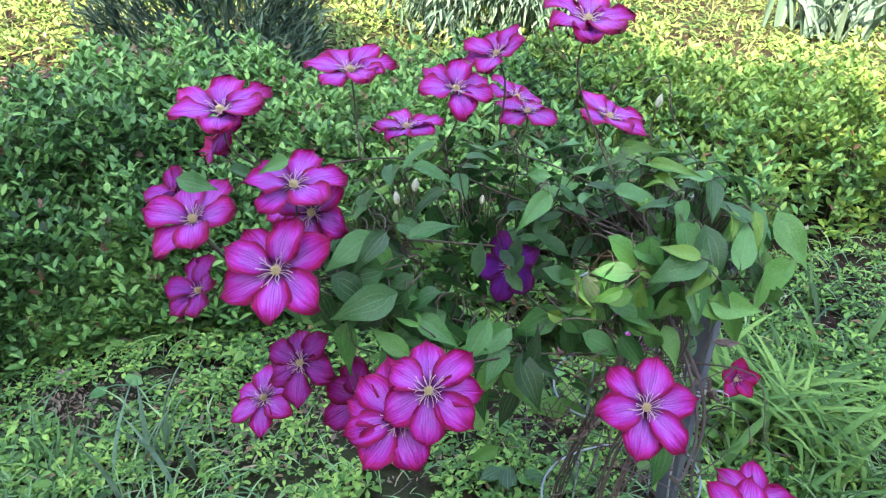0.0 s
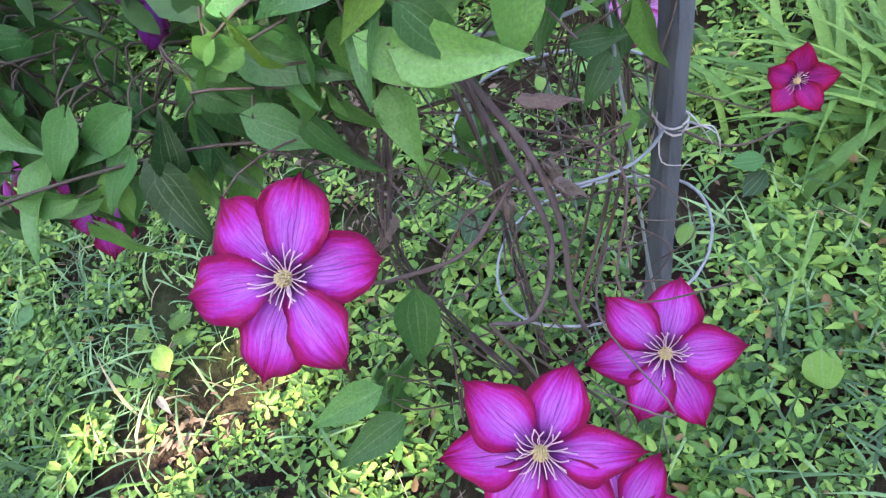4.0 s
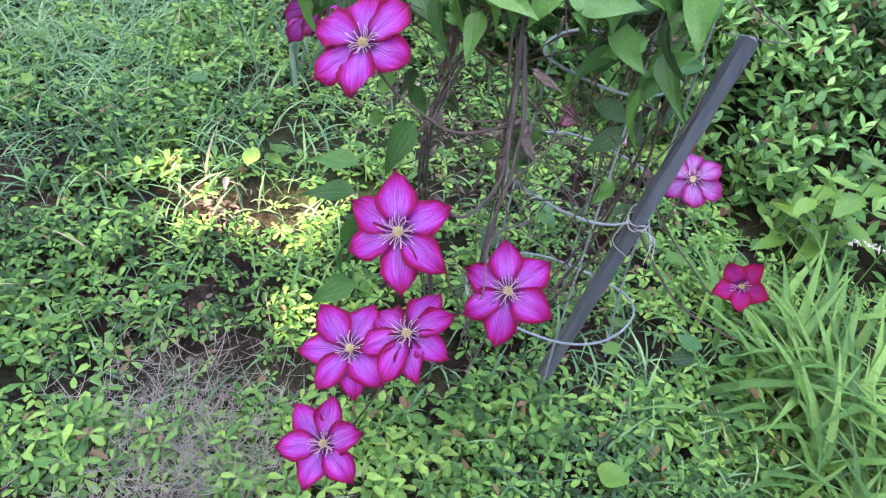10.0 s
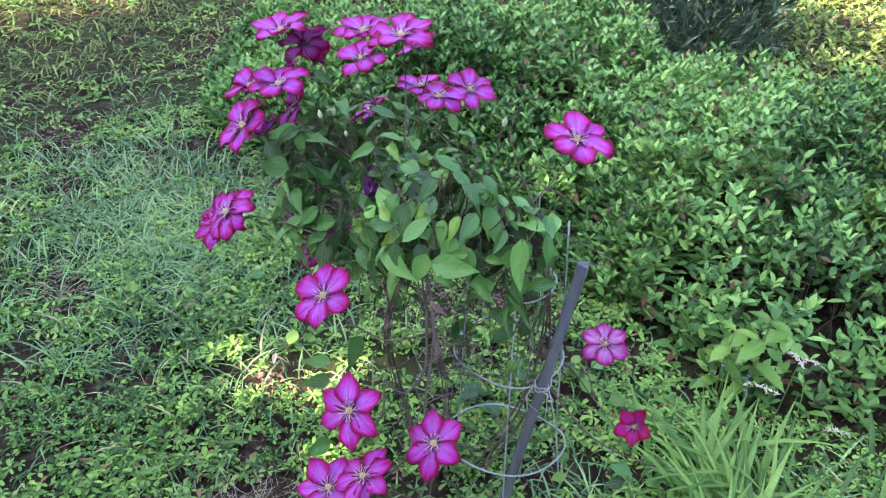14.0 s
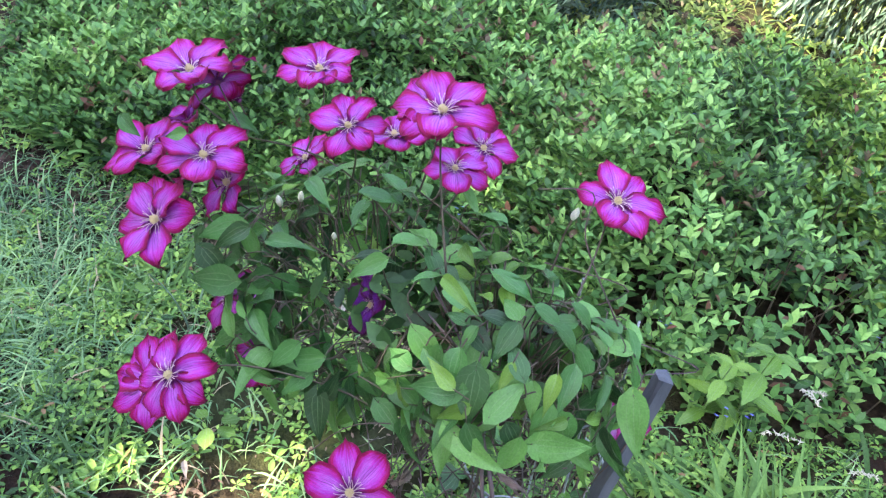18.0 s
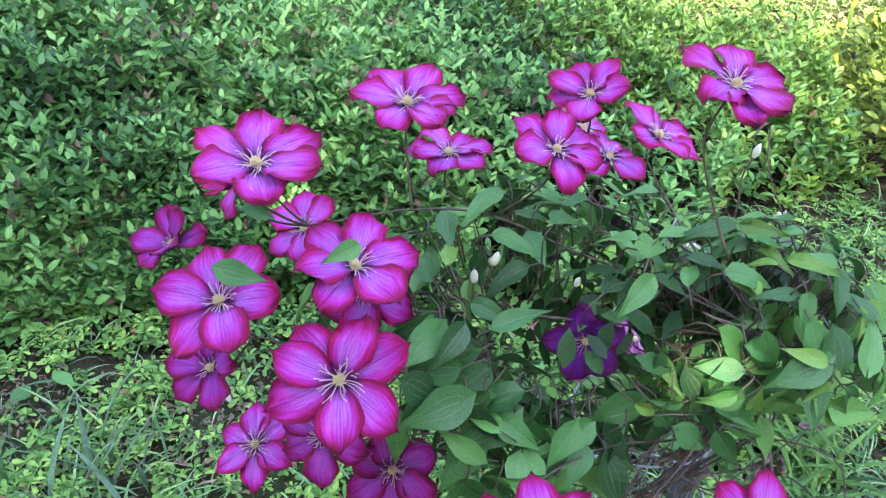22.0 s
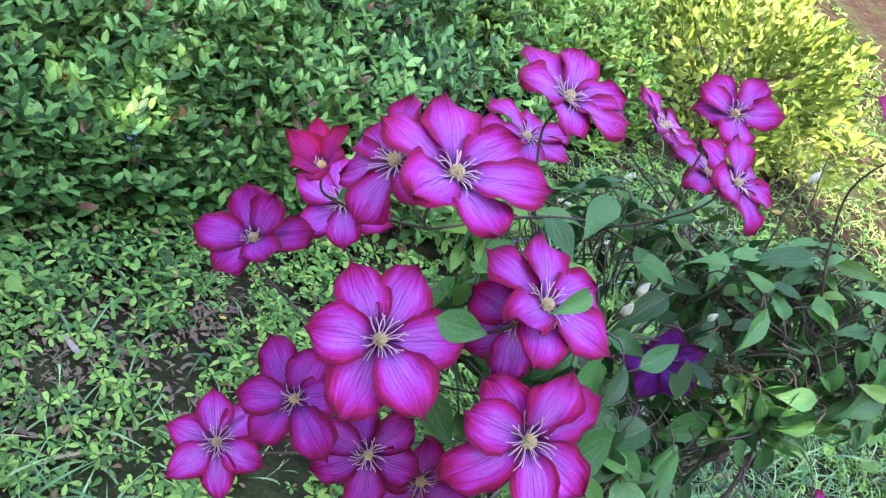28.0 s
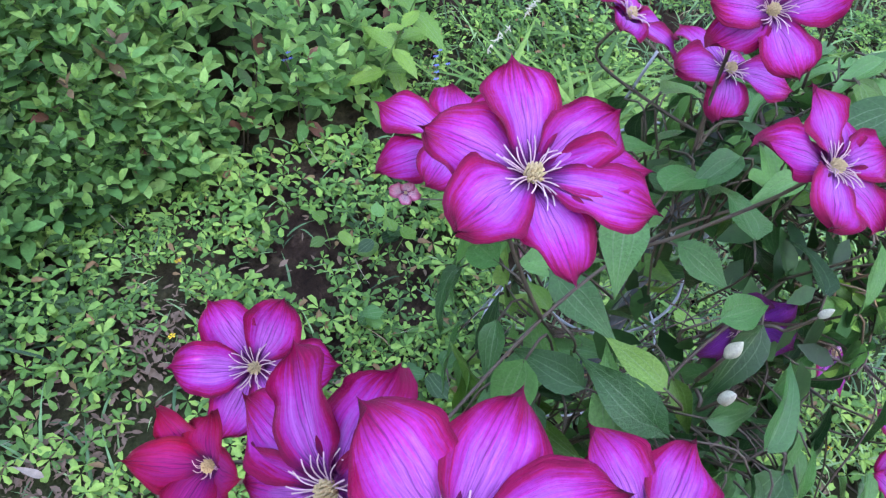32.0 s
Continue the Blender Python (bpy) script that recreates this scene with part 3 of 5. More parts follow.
def build_grass():
    def tuft(name, mat, x, y, h0, h1, width, bend, label, spread=0.5, segs=5):
        v, f = blade_template(bend, width, segs)
        n = len(x)
        az = rng.uniform(0, 2 * math.pi, n)
        lean = rng.uniform(0.05, spread, n)
        d = np.stack([np.cos(az) * lean, np.sin(az) * lean, np.ones(n)], -1)
        up = np.stack([np.cos(az), np.sin(az), -lean], -1)
        me = soup(name, v, f, np.stack([x, y, relief(x, y)], -1), d, up, rng.uniform(h0, h1, n), mat)
        tagged(new(name, me), label, "grass", kind="stuff")

    # sparse short grass between the herbs
    x, y = scatter(11000, -3.2, 2.6, -1.1, 1.6)
    k = ~in_bed(x, y) & (rng.uniform(0, 1, len(x)) < 0.15 + 0.85 * patchy(x, y, 1.0, 2.0))
    tuft("short_grass", GRASS, x[k], y[k], 0.03, 0.09, 0.035, 1.0, "short thin grass blades growing between the herbs", 1.2)
    # longer bluish grass to the side of the clematis
    x = np.concatenate([rng.normal(-1.70, 0.40, 4600), rng.normal(-1.1, 0.35, 900), rng.normal(1.2, 0.45, 2000), rng.normal(0.55, 0.30, 1500)])
    y = np.concatenate([rng.normal(0.05, 0.26, 4600), rng.normal(0.0, 0.4, 900), rng.normal(0.55, 0.50, 2000), rng.normal(0.12, 0.25, 1500)])
    k = ~in_bed(x, y) & grown(x, y)
    tuft("long_grass", GRASS, x[k], y[k], 0.05, 0.15, 0.024, 0.9, "longer bluish green grass lying over in tufts", 0.9, 4)
    # broad blades beside the post
    for name, cx, cy, n, r, h0, h1 in (("broad_grass_tuft", 0.38, 0.58, 150, 0.09, 0.18, 0.36), ("broad_grass_tuft", 0.62, 0.80, 16, 0.13, 0.16, 0.32), ("broad_grass_tuft", 0.50, 0.42, 70, 0.11, 0.12, 0.28), ("broad_grass_tuft", -1.32, 0.36, 50, 0.08, 0.10, 0.20), ("broad_grass_tuft", -0.92, -0.10, 24, 0.05, 0.10, 0.20)):
        tuft(name, BLADE, rng.normal(cx, r, n), rng.normal(cy, r, n), h0, h1, 0.032, 0.8, "tuft of broad arching green grass blades", 0.6)
    # a few upright bluish blades on the open ground
    tuft("upright_grass_tuft", IRIS_BLADE, rng.normal(-1.02, 0.045, 16), rng.normal(0.43, 0.045, 16), 0.16, 0.30, 0.030, 0.25, "tuft of upright bluish green grass blades", 0.3)
    # lawn beyond the bed
    x, y = scatter(74000, -6.0, 4.5, -3.4, 6.5)
    k = ~in_bed(x, y) & ((y > bed_back(x)) | (x < -2.9) | (x > 1.9) | (y < -1.0 - 0.3 * patchy(x, y, 2.0))) & (rng.uniform(0, 1, len(x)) < 0.55 + 0.45 * patchy(x, y, 0.8, 1.0))
    tuft("lawn", LAWN, x[k], y[k], 0.04, 0.12, 0.06, 1.0, "rough sunlit grass beyond the planted bed", 1.2, 2)


# taller mixed weeds between the bed and the lawn
def build_weeds():
    x, y = scatter(7000, -5.0, 3.2, 1.6, 6.5)
    dens = patchy(x, y, 0.9, 3.0)
    mulch = np.hypot(x + 2.85, y - 2.75) < 0.55
    path = (x > 0.9) & (y > 3.3)
    k = (y > bed_back(x) + 0.05) & ~mulch & ~path & ((x < 1.2) | (y > 2.6)) & (rng.uniform(0, 1, len(x)) < 0.15 + 0.85 * dens)
    x, y, dens = x[k], y[k], dens[k]
    p, a, u, s = shoots(x, y, 0.05 + 0.16 * dens * rng.uniform(0.4, 1.3, len(x)), 0.10 + 0 * x, 4, 0.055, 0.7)
    me = soup("tall_weeds", DIAMOND_V, DIAMOND_F, p, a, u, s, WEED)
    tagged(new("tall_weeds", me), "mixed yellow-green weeds between the bed and the lawn", "weeds", kind="stuff")


# ---- shade tree, added out of sight above the path to cast the bed's shade ----
def build_tree():
    centre = np.array([-0.78, 0.65, 0.0]) + np.array(SUN_DIR) / SUN_DIR.z * 5.2
    tree = thing("unseen_shade_tree", "unseen broad leafy tree, added to shade the garden bed", "tree", at=(centre[0], centre[1] - 0.5, 0))
    trunk = tube([(centre[0], centre[1] - 0.5, -0.1), (centre[0] + 0.1, centre[1] - 0.45, 1.6), (centre[0], centre[1] - 0.2, 3.4), tuple(centre)], 0.20, 0.10, 10)
    inv = Matrix.Translation((-centre[0], -(centre[1] - 0.5), 0))
    limbs = [tube([(centre[0], centre[1] - 0.2, 3.2 + 0.15 * i), tuple(centre + np.array([0.9 * math.cos(i * 1.05), 0.9 * math.sin(i * 1.05), 0.0])), tuple(centre + np.array([1.9 * math.cos(i * 1.05), 1.9 * math.sin(i * 1.05), 0.2]))], 0.07, 0.015, 6) for i in range(6)]
    child("trunk", link_mesh("trunk", *trunk, BARK, True), tree, inv)
    for limb in limbs:
        child("limb", link_mesh("limb", *limb, BARK, True), tree, inv)
    n = 27000
    r, a = np.sqrt(rng.uniform(0, 1, n)), rng.uniform(0, 2 * math.pi, n)
    p = np.stack([centre[0] - 0.25 + 3.35 * r * np.cos(a), centre[1] + 2.75 * r * np.sin(a), centre[2] + rng.normal(0, 0.28, n)], -1)
    # gaps set in the crown let flecks of sun reach chosen spots on the ground
    foot = p - np.array(SUN_DIR) * (p[:, 2:3] / SUN_DIR.z)
    keep = rng.uniform(0, 1, n) > 0.95 * np.clip((r - 0.72) / 0.28, 0, 1)
    for fx, fy, fr in ((-0.68, -0.07, 0.26), (-0.48, 0.09, 0.19), (-0.88, -0.13, 0.20), (-0.42, -0.12, 0.13), (-1.10, 0.12, 0.08), (0.10, 0.74, 0.12), (-2.0, -0.2, 0.22), (1.2, 1.95, 0.17), (0.62, 2.2, 0.16), (0.72, 1.75, 0.12), (-2.9, 2.75, 0.4), (-2.15, 0.25, 0.14), (-0.72, 0.20, 0.15), (-0.58, -0.27, 0.14), (-0.25, 0.02, 0.11), (-1.75, 0.15, 0.12), (0.95, 1.45, 0.13), (-1.18, -0.08, 0.15), (-1.02, -0.22, 0.11), (-0.08, 0.80, 0.10), (-0.63, 1.34, 0.16), (-0.82, 1.45, 0.13), (-0.50, 1.24, 0.10)):
        d = np.hypot(foot[:, 0] - fx, foot[:, 1] - fy)
        keep &= (d > fr * 1.25) | (rng.uniform(0, 1, n) < 0.36)
    p = p[keep]
    d = unit(rng.normal(0, 1, (len(p), 3)))
    up = unit(rng.normal(0, 0.6, (len(p), 3)) + np.array([0, 0, 1.0]))
    me = soup("crown", DIAMOND_V, DIAMOND_F, p, d, up, rng.uniform(0.13, 0.26, len(p)), CANOPY)
    child("crown", me, tree, inv)


# unseen trees and tall hedges, added to close the garden and cut sky light
def build_unseen_belt():
    n = 9000
    a = rng.uniform(0, 2 * math.pi, n)
    top = 5.6 + 0.8 * np.sin(3 * a + 1) + 0.6 * np.sin(8 * a) + 0.4 * np.sin(17 * a + 2)
    z = top * rng.uniform(0, 1, n) ** 0.8
    r = 10.0 + 0.9 * np.sin(5 * a) + rng.normal(0, 0.7, n)
    p = np.stack([-0.5 + r * np.cos(a), 1.0 + r * np.sin(a), z], -1)
    me = soup("far_woods", DIAMOND_V, DIAMOND_F, p, unit(rng.normal(0, 1, (n, 3))), unit(rng.normal(0, 0.7, (n, 3)) + np.array([0, 0, 0.6])), rng.uniform(0.6, 1.1, n), UNSEEN_BELT)
    tagged(new("far_woods", me), "unseen belt of trees and tall hedges, added round the garden to cut low sky light", "woods", kind="stuff")


build_unseen_belt()
build_bed()
build_herbs()
build_grass()
build_weeds()
build_tree()


# ---- clematis ----
def petal_mesh(wide, wave, droop, seed, star=False):
    """One petal along +x, unit length: narrow claw, broad middle, blunt pointed tip, grooves along the nerves, ruffled uneven margin."""
    r = random.Random(seed)
    na, nc = 20, 13
    verts, uvs, faces = [], [], []
    ph, skew, peak = r.uniform(0, 6), r.uniform(-0.05, 0.05), r.uniform(0.54, 0.64)
    curl = r.uniform(-0.05, 0.10)
    peak -= 0.07 if star else 0
    sides = [(r.uniform(0, 6), r.uniform(0.92, 1.06)) for _ in (0, 1)]
    for i in range(na):
        t = i / (na - 1)
        if t < peak:
            w = wide * (0.20 + 0.80 * math.sin(0.5 * math.pi * t / peak) ** 1.1)
        else:
            w = wide * max(0.0, 1 - ((t - peak) / (1 - peak)) ** (1.7 if star else 2.05)) ** (0.84 if star else 0.66)
        w = max(w, 0.006)
        for j in range(nc):
            u = -1 + 2 * j / (nc - 1)
            au = abs(u)
            pa, ka = sides[0 if u < 0 else 1]
            ww = w * (ka + 0.035 * math.sin(10 * t + pa) + 0.02 * math.sin(23 * t + 2 * pa))
            ruffle = wave * au ** 2 * math.sin(8.5 * t + ph + 2.0 * u) * min(1, t * 2) + 0.25 * wave * au ** 3 * math.sin(21 * t + pa)
            groove = -0.030 * math.exp(-(u / 0.10) ** 2) * (1 - 0.6 * t) - 0.012 * math.exp(-((au - 0.36) / 0.10) ** 2) * (1 - t)
            z = 0.16 * t - droop * t * t + 0.05 * wide * au + ruffle + groove - 0.14 * wide * u ** 4 * t + 0.16 * wide * u * u * math.sin(math.pi * t) + curl * u * abs(u) * t * wide
            x = 0.02 + 0.89 * t + 0.09 * t ** 6 * (1 - au) ** 1.5
            verts.append((x, ww * u + skew * t * t, z))
            uvs.append((u, t))
    for i in range(na - 1):
        for j in range(nc - 1):
            a = i * nc + j
            faces.append((a, a + 1, a + nc + 1, a + nc))
    return verts, uvs, faces


PETAL_SHAPES = [(0.36, 0.055, 0.20, 3, False), (0.34, 0.075, 0.25, 11, False), (0.38, 0.065, 0.16, 23, False), (0.35, 0.085, 0.29, 37, False),
                (0.335, 0.045, 0.20, 41, True), (0.315, 0.06, 0.24, 43, True), (0.345, 0.05, 0.17, 47, True), (0.325, 0.07, 0.27, 53, True)]
PETAL_FORMS = [petal_mesh(*q) for q in PETAL_SHAPES]
PETAL_SAG = [math.atan((q[2] - 0.16) / 0.98) for q in PETAL_SHAPES]
PETAL_MESHES = {}


def petal_variant(i, mat):
    if (i, mat.name) not in PETAL_MESHES:
        v, uv, f = PETAL_FORMS[i]
        PETAL_MESHES[i, mat.name] = link_mesh("petal", v, f, mat, True, uv)
    return PETAL_MESHES[i, mat.name]


def stamen_mesh(seed, open_out):
    """One filament arching out along +x."""
    r = random.Random(seed)
    out, curl, h = r.uniform(0.19, 0.29) * open_out, r.uniform(-0.05, 0.05), r.uniform(0.05, 0.11)
    pts = [(0.05 + out * k / 3, curl * math.sin(math.pi * k / 3), 0.05 + h * math.sin(1.9 * k / 3)) for k in range(4)]
    return link_mesh("stamen", *tube(pts, 0.0045, 0.0070, 4, 2), FILAMENT, True)


def boss_mesh(seed):
    """The cream-yellow tuft of styles and anthers at the heart of a flower."""
    r = random.Random(seed)
    parts = []
    for i in range(34):
        a, q = i * 2.4, math.sqrt((i + 0.5) / 34)
        c, s = math.cos(a), math.sin(a)
        rr = 0.075 * q
        top = 0.19 - 0.08 * q * q + r.uniform(-0.015, 0.015)
        parts.append(tube([(rr * 0.7 * c, rr * 0.7 * s, 0.02), (rr * c, rr * s, top * 0.6), (rr * 1.15 * c, rr * 1.15 * s, top)], 0.016, 0.011, 4, 1))
    me = link_mesh("flower", *join(parts), ANTHER, True)
    return me


STAMENS = [stamen_mesh(5 + i, 1.0) for i in range(7)]
CLOSED_STAMENS = [stamen_mesh(25 + i, 0.6) for i in range(4)]
BOSSES = [boss_mesh(1), boss_mesh(2)]
disc_v, disc_f = tube([(0, 0, -0.05), (0, 0, 0.0), (0, 0, 0.045)], 0.06, 0.115, 10, 1)
DISC_MESH = link_mesh("disc", disc_v, disc_f, DISC, True)
clematis = thing("clematis", "climbing clematis with many large magenta flowers on a wire support", "climbing plant", at=(-0.12, 0.12, 0))
BASE = Matrix.Translation((0.12, -0.12, 0))
flower_rng = random.Random(42)
FLOWERS = []


def even(spin, count, cup):
    """Petals set evenly round a bloom, each as its turn, its rise above the bloom's plane (degrees) and its length."""
    r = flower_rng
    return [(spin + 360 * (i + r.uniform(-0.09, 0.09)) / count, 66 * cup + r.uniform(-8, 6) - 4, r.uniform(0.90, 1.04)) for i in range(count)]


def flower(place, facing, radius, petals, cup, mat):
    """One bloom: facing is its axis, petals their turns, rises and lengths, cup how far the stamens stay upright."""
    r = flower_rng
    n = Vector(facing).normalized()
    t0 = Vector((0, 0, 1)).cross(n).normalized()
    t1 = n.cross(t0)
    frame_m = Matrix((t0, t1, n)).transposed().to_4x4()
    m = BASE @ Matrix.Translation(Vector(place) - n * 0.10 * radius) @ frame_m @ Matrix.Diagonal((radius, radius, radius, 1))
    f = child("flower", r.choice(BOSSES), clematis, m)
    for i in range(26):
        turn = 2 * math.pi * (i + r.uniform(-0.4, 0.4)) / 26
        long = r.uniform(0.85, 1.15)
        child("stamen", r.choice(CLOSED_STAMENS if cup > 0.5 else STAMENS), f, Matrix.Rotation(turn, 4, "Z") @ Matrix.Rotation(r.uniform(-0.25, 0.10), 4, "Y") @ Matrix.Diagonal((long, 1, long, 1)))
    child("disc", DISC_MESH, f)
    turns = [p[0] % 360 for p in petals]
    for i, (turn, rise, long) in enumerate(petals):
        gaps = sorted((q - turn) % 360 for k, q in enumerate(turns) if k != i)
        room = min(75.0, max(44.0, 0.5 * (gaps[0] + 360 - gaps[-1])))
        form = r.randrange(4) + (4 if (place[2] < 0.58 and mat is PETAL) or mat is PETAL_RED else 0)
        lift = radians(rise + (2 if i % 2 else -2)) + PETAL_SAG[form]
        local = Matrix.Rotation(radians(turn), 4, "Z") @ Matrix.Translation((0.045, 0, 0.045 * (i % 2))) @ Matrix.Rotation(-lift, 4, "Y") @ Matrix.Rotation(r.uniform(-0.07, 0.07), 4, "X") @ Matrix.Diagonal((long * 0.965, (0.55 + 0.39 * room / 60) * r.uniform(0.96, 1.08), long, 1))
        child("petal", petal_variant(form, mat), f, local)
    FLOWERS.append((Vector(place), n, radius))
    return f


flower((-0.672, 0.128, 1.001), (-0.03, -0.19, 0.98), 0.076, [(37, 19, 1.0), (99, 9, 0.99), (158, 16, 1.03), (220, 16, 0.99), (289, 17, 0.93), (341, 21, 1.08)], 0.10, PETAL)
flower((-0.689, 0.187, 0.955), (-0.76, 0.05, 0.64), 0.073, [(20, 8, 0.98), (62, 4, 1.0), (108, 0, 1.0), (154, -1, 1.02), (196, -7, 1.08), (233, -18, 1.05), (300, -8, 0.9)], 0.18, PETAL)
flower((-0.714, 0.251, 0.883), (-0.54, -0.06, 0.84), 0.049, [(41, 51, 0.99), (103, 41, 1.02), (157, 42, 1.04), (209, 41, 1.03), (294, 51, 0.99), (330, 36, 1.01)], 0.75, PETAL_RED)
flower((-0.512, 0.236, 1.019), (-0.06, -0.16, 0.98), 0.071, [(21, 16, 0.98), (80, 9, 1.0), (144, 14, 0.98), (200, 14, 1.02), (262, 16, 1.0), (317, 13, 1.03), (342, 19, 0.97)], 0.16, PETAL)
flower((-0.364, 0.128, 1.031), (-0.01, -0.35, 0.94), 0.056, [(34, -3, 0.95), (86, 13, 0.93), (141, 8, 1.12), (199, 15, 1.02), (289, 0, 0.97), (341, -1, 0.96)], 0.28, PETAL)
flower((-0.307, 0.223, 1.047), (-0.36, -0.29, 0.89), 0.055, [(24, 28, 1.0), (86, 18, 0.99), (148, 9, 0.98), (196, 21, 1.04), (225, 12, 0.98), (293, 9, 0.91)], 0.28, PETAL)
flower((-0.207, 0.107, 1.126), (0.07, -0.19, 0.98), 0.068, [(0, 7, 1.0), (57, 4, 0.98), (117, 12, 1.02), (203, 7, 0.91), (243, 12, 1.05), (275, 15, 0.99)], 0.16, PETAL)
flower((-0.258, 0.233, 0.959), (0.04, -0.15, 0.99), 0.055, [(56, -13, 1.14), (137, 0, 1.0), (200, -4, 0.88), (291, 3, 1.03), (358, -14, 0.99)], 0.30, PETAL)
flower((-0.266, 0.322, 0.946), (0.40, -0.11, 0.91), 0.059, [(18, 4, 0.99), (70, 8, 0.98), (123, 10, 0.97), (191, 3, 1.01), (250, 8, 0.99), (325, -3, 1.05)], 0.25, PETAL)
flower((-0.439, 0.331, 0.894), (-0.07, -0.04, 1.00), 0.065, [(15, 10, 0.95), (60, 6, 1.0), (107, -1, 1.0), (171, 0, 1.1), (224, -2, 1.05), (259, 15, 0.91), (310, 12, 0.95)], 0.20, PETAL)
flower((-0.088, 0.458, 0.860), (0.27, -0.10, 0.96), 0.081, [(19, 5, 1.04), (68, 12, 0.97), (145, 13, 0.95), (207, 12, 0.99), (259, 8, 1.0), (320, -1, 1.06)], 0.15, PETAL)
flower((-0.571, 0.054, 0.930), (0.03, -0.25, 0.97), 0.072, [(12, 7, 1.01), (72, 0, 1.04), (126, 4, 1.02), (196, 19, 0.98), (230, 11, 0.99), (301, 13, 1.0)], 0.08, PETAL)
flower((-0.557, 0.078, 0.875), (-0.36, -0.75, 0.55), 0.069, even(106, 6, 0.20), 0.20, PETAL)
flower((-0.709, 0.055, 0.879), (-0.23, -0.41, 0.88), 0.074, [(19, 20, 1.03), (82, -3, 1.04), (132, 7, 0.96), (198, 21, 0.97), (262, 13, 1.04), (315, 19, 1.06)], 0.06, PETAL)
flower((-0.779, 0.190, 0.843), (-0.47, -0.28, 0.84), 0.055, [(46, 17, 1.08), (94, 41, 0.92), (139, 32, 0.97), (222, 21, 1.03), (278, 26, 0.94), (343, 42, 0.96)], 0.55, PETAL_DARK)
flower((-0.586, -0.034, 0.856), (-0.15, -0.67, 0.73), 0.078, [(36, 8, 1.06), (78, 17, 0.95), (137, 9, 0.95), (165, 9, 0.98), (213, 0, 1.09), (284, 12, 0.96), (331, 8, 1.02)], 0.05, PETAL)
flower((-0.731, 0.084, 0.744), (-0.42, -0.44, 0.79), 0.060, [(40, 36, 0.86), (101, 20, 0.97), (149, 4, 1.12), (207, 20, 0.97), (258, 17, 0.94), (333, 21, 1.18)], 0.06, PETAL_DARK)
flower((-0.599, 0.087, 0.608), (-0.40, -0.61, 0.68), 0.070, [(7, 3, 0.96), (64, 3, 0.96), (132, -13, 0.94), (174, -2, 1.01), (225, -6, 1.02), (293, -6, 1.05)], 0.12, PETAL_DARK)
flower((-0.702, 0.216, 0.420), (-0.24, -0.41, 0.88), 0.077, [(63, -4, 1.01), (120, -5, 0.97), (184, -9, 0.95), (240, -5, 1.02), (296, 1, 1.04), (353, -1, 0.95)], 0.05, PETAL)
flower((-0.505, 0.075, 0.546), (-0.22, -0.76, 0.61), 0.076, [(38, 16, 0.98), (113, 21, 0.97), (164, 31, 0.91), (222, 6, 1.02), (282, 15, 1.04), (336, 15, 1.05)], 0.10, PETAL_DARK)
flower((-0.396, -0.180, 0.792), (-0.10, -0.65, 0.75), 0.066, [(9, -6, 0.96), (51, -10, 1.04), (100, -16, 1.03), (153, -11, 0.89), (213, -7, 0.98), (273, -15, 0.99), (326, -1, 1.01)], 0.06, PETAL)
flower((-0.431, -0.185, 0.754), (-0.15, -0.69, 0.71), 0.070, [(20, 2, 0.97), (65, 2, 0.98), (110, 1, 1.11), (140, 3, 1.0), (169, 6, 0.98), (204, 4, 0.99), (242, 12, 1.02), (304, -8, 0.92)], 0.12, PETAL)
flower((-0.286, 0.085, 0.785), (-0.45, -0.78, 0.35), 0.057, even(-93, 5, 0.45), 0.45, PETAL_DEEP)
flower((-0.135, -0.136, 0.727), (0.08, -0.60, 0.80), 0.068, [(3, 10, 1.01), (66, 7, 1.0), (123, 4, 0.99), (186, 4, 0.99), (248, 6, 1.03), (303, 5, 1.03)], 0.03, PETAL)
flower((0.029, 0.504, 0.354), (0.25, -0.30, 0.92), 0.064, even(95, 6, 0.15), 0.15, PETAL_PALE)
flower((0.219, 0.382, 0.319), (0.04, -0.82, 0.58), 0.054, even(81, 5, 0.40), 0.40, PETAL_RED)
flower((0.001, -0.184, 0.577), (0.20, -0.60, 0.77), 0.072, [(52, -3, 0.92), (122, 2, 1.04), (173, 2, 1.03), (224, -9, 0.94), (296, -2, 1.04), (344, -3, 1.04)], 0.02, PETAL)
flower((0.076, -0.055, 0.464), (0.09, -0.58, 0.81), 0.072, [(71, -2, 0.96), (129, 1, 1.01), (185, 0, 1.0), (242, -1, 0.95), (290, -1, 1.06), (358, 2, 0.96)], 0.02, PETAL)
flower((0.002, -0.243, 0.418), (0.16, -0.42, 0.90), 0.068, [(92, 4, 0.98), (152, 8, 1.05), (206, 6, 1.02), (260, 5, 0.98), (303, 5, 0.99), (336, 5, 1.0)], 0.04, PETAL)
flower((0.045, -0.195, 0.454), (-0.07, -0.48, 0.87), 0.066, [(16, 2, 0.98), (68, 0, 0.99), (106, 1, 1.02), (194, -12, 0.96), (244, 2, 1.04), (298, -2, 1.06), (332, 0, 0.99)], 0.05, PETAL)
flower((0.010, -0.284, 0.259), (0.10, -0.46, 0.88), 0.068, [(43, 23, 0.93), (111, 10, 1.0), (162, 12, 1.07), (220, 10, 1.0), (281, 10, 0.99), (345, 5, 1.07)], 0.05, PETAL)
flower((-0.630, 0.321, 0.767), (-0.44, -0.36, 0.82), 0.064, even(134, 6, 0.15), 0.15, PETAL)

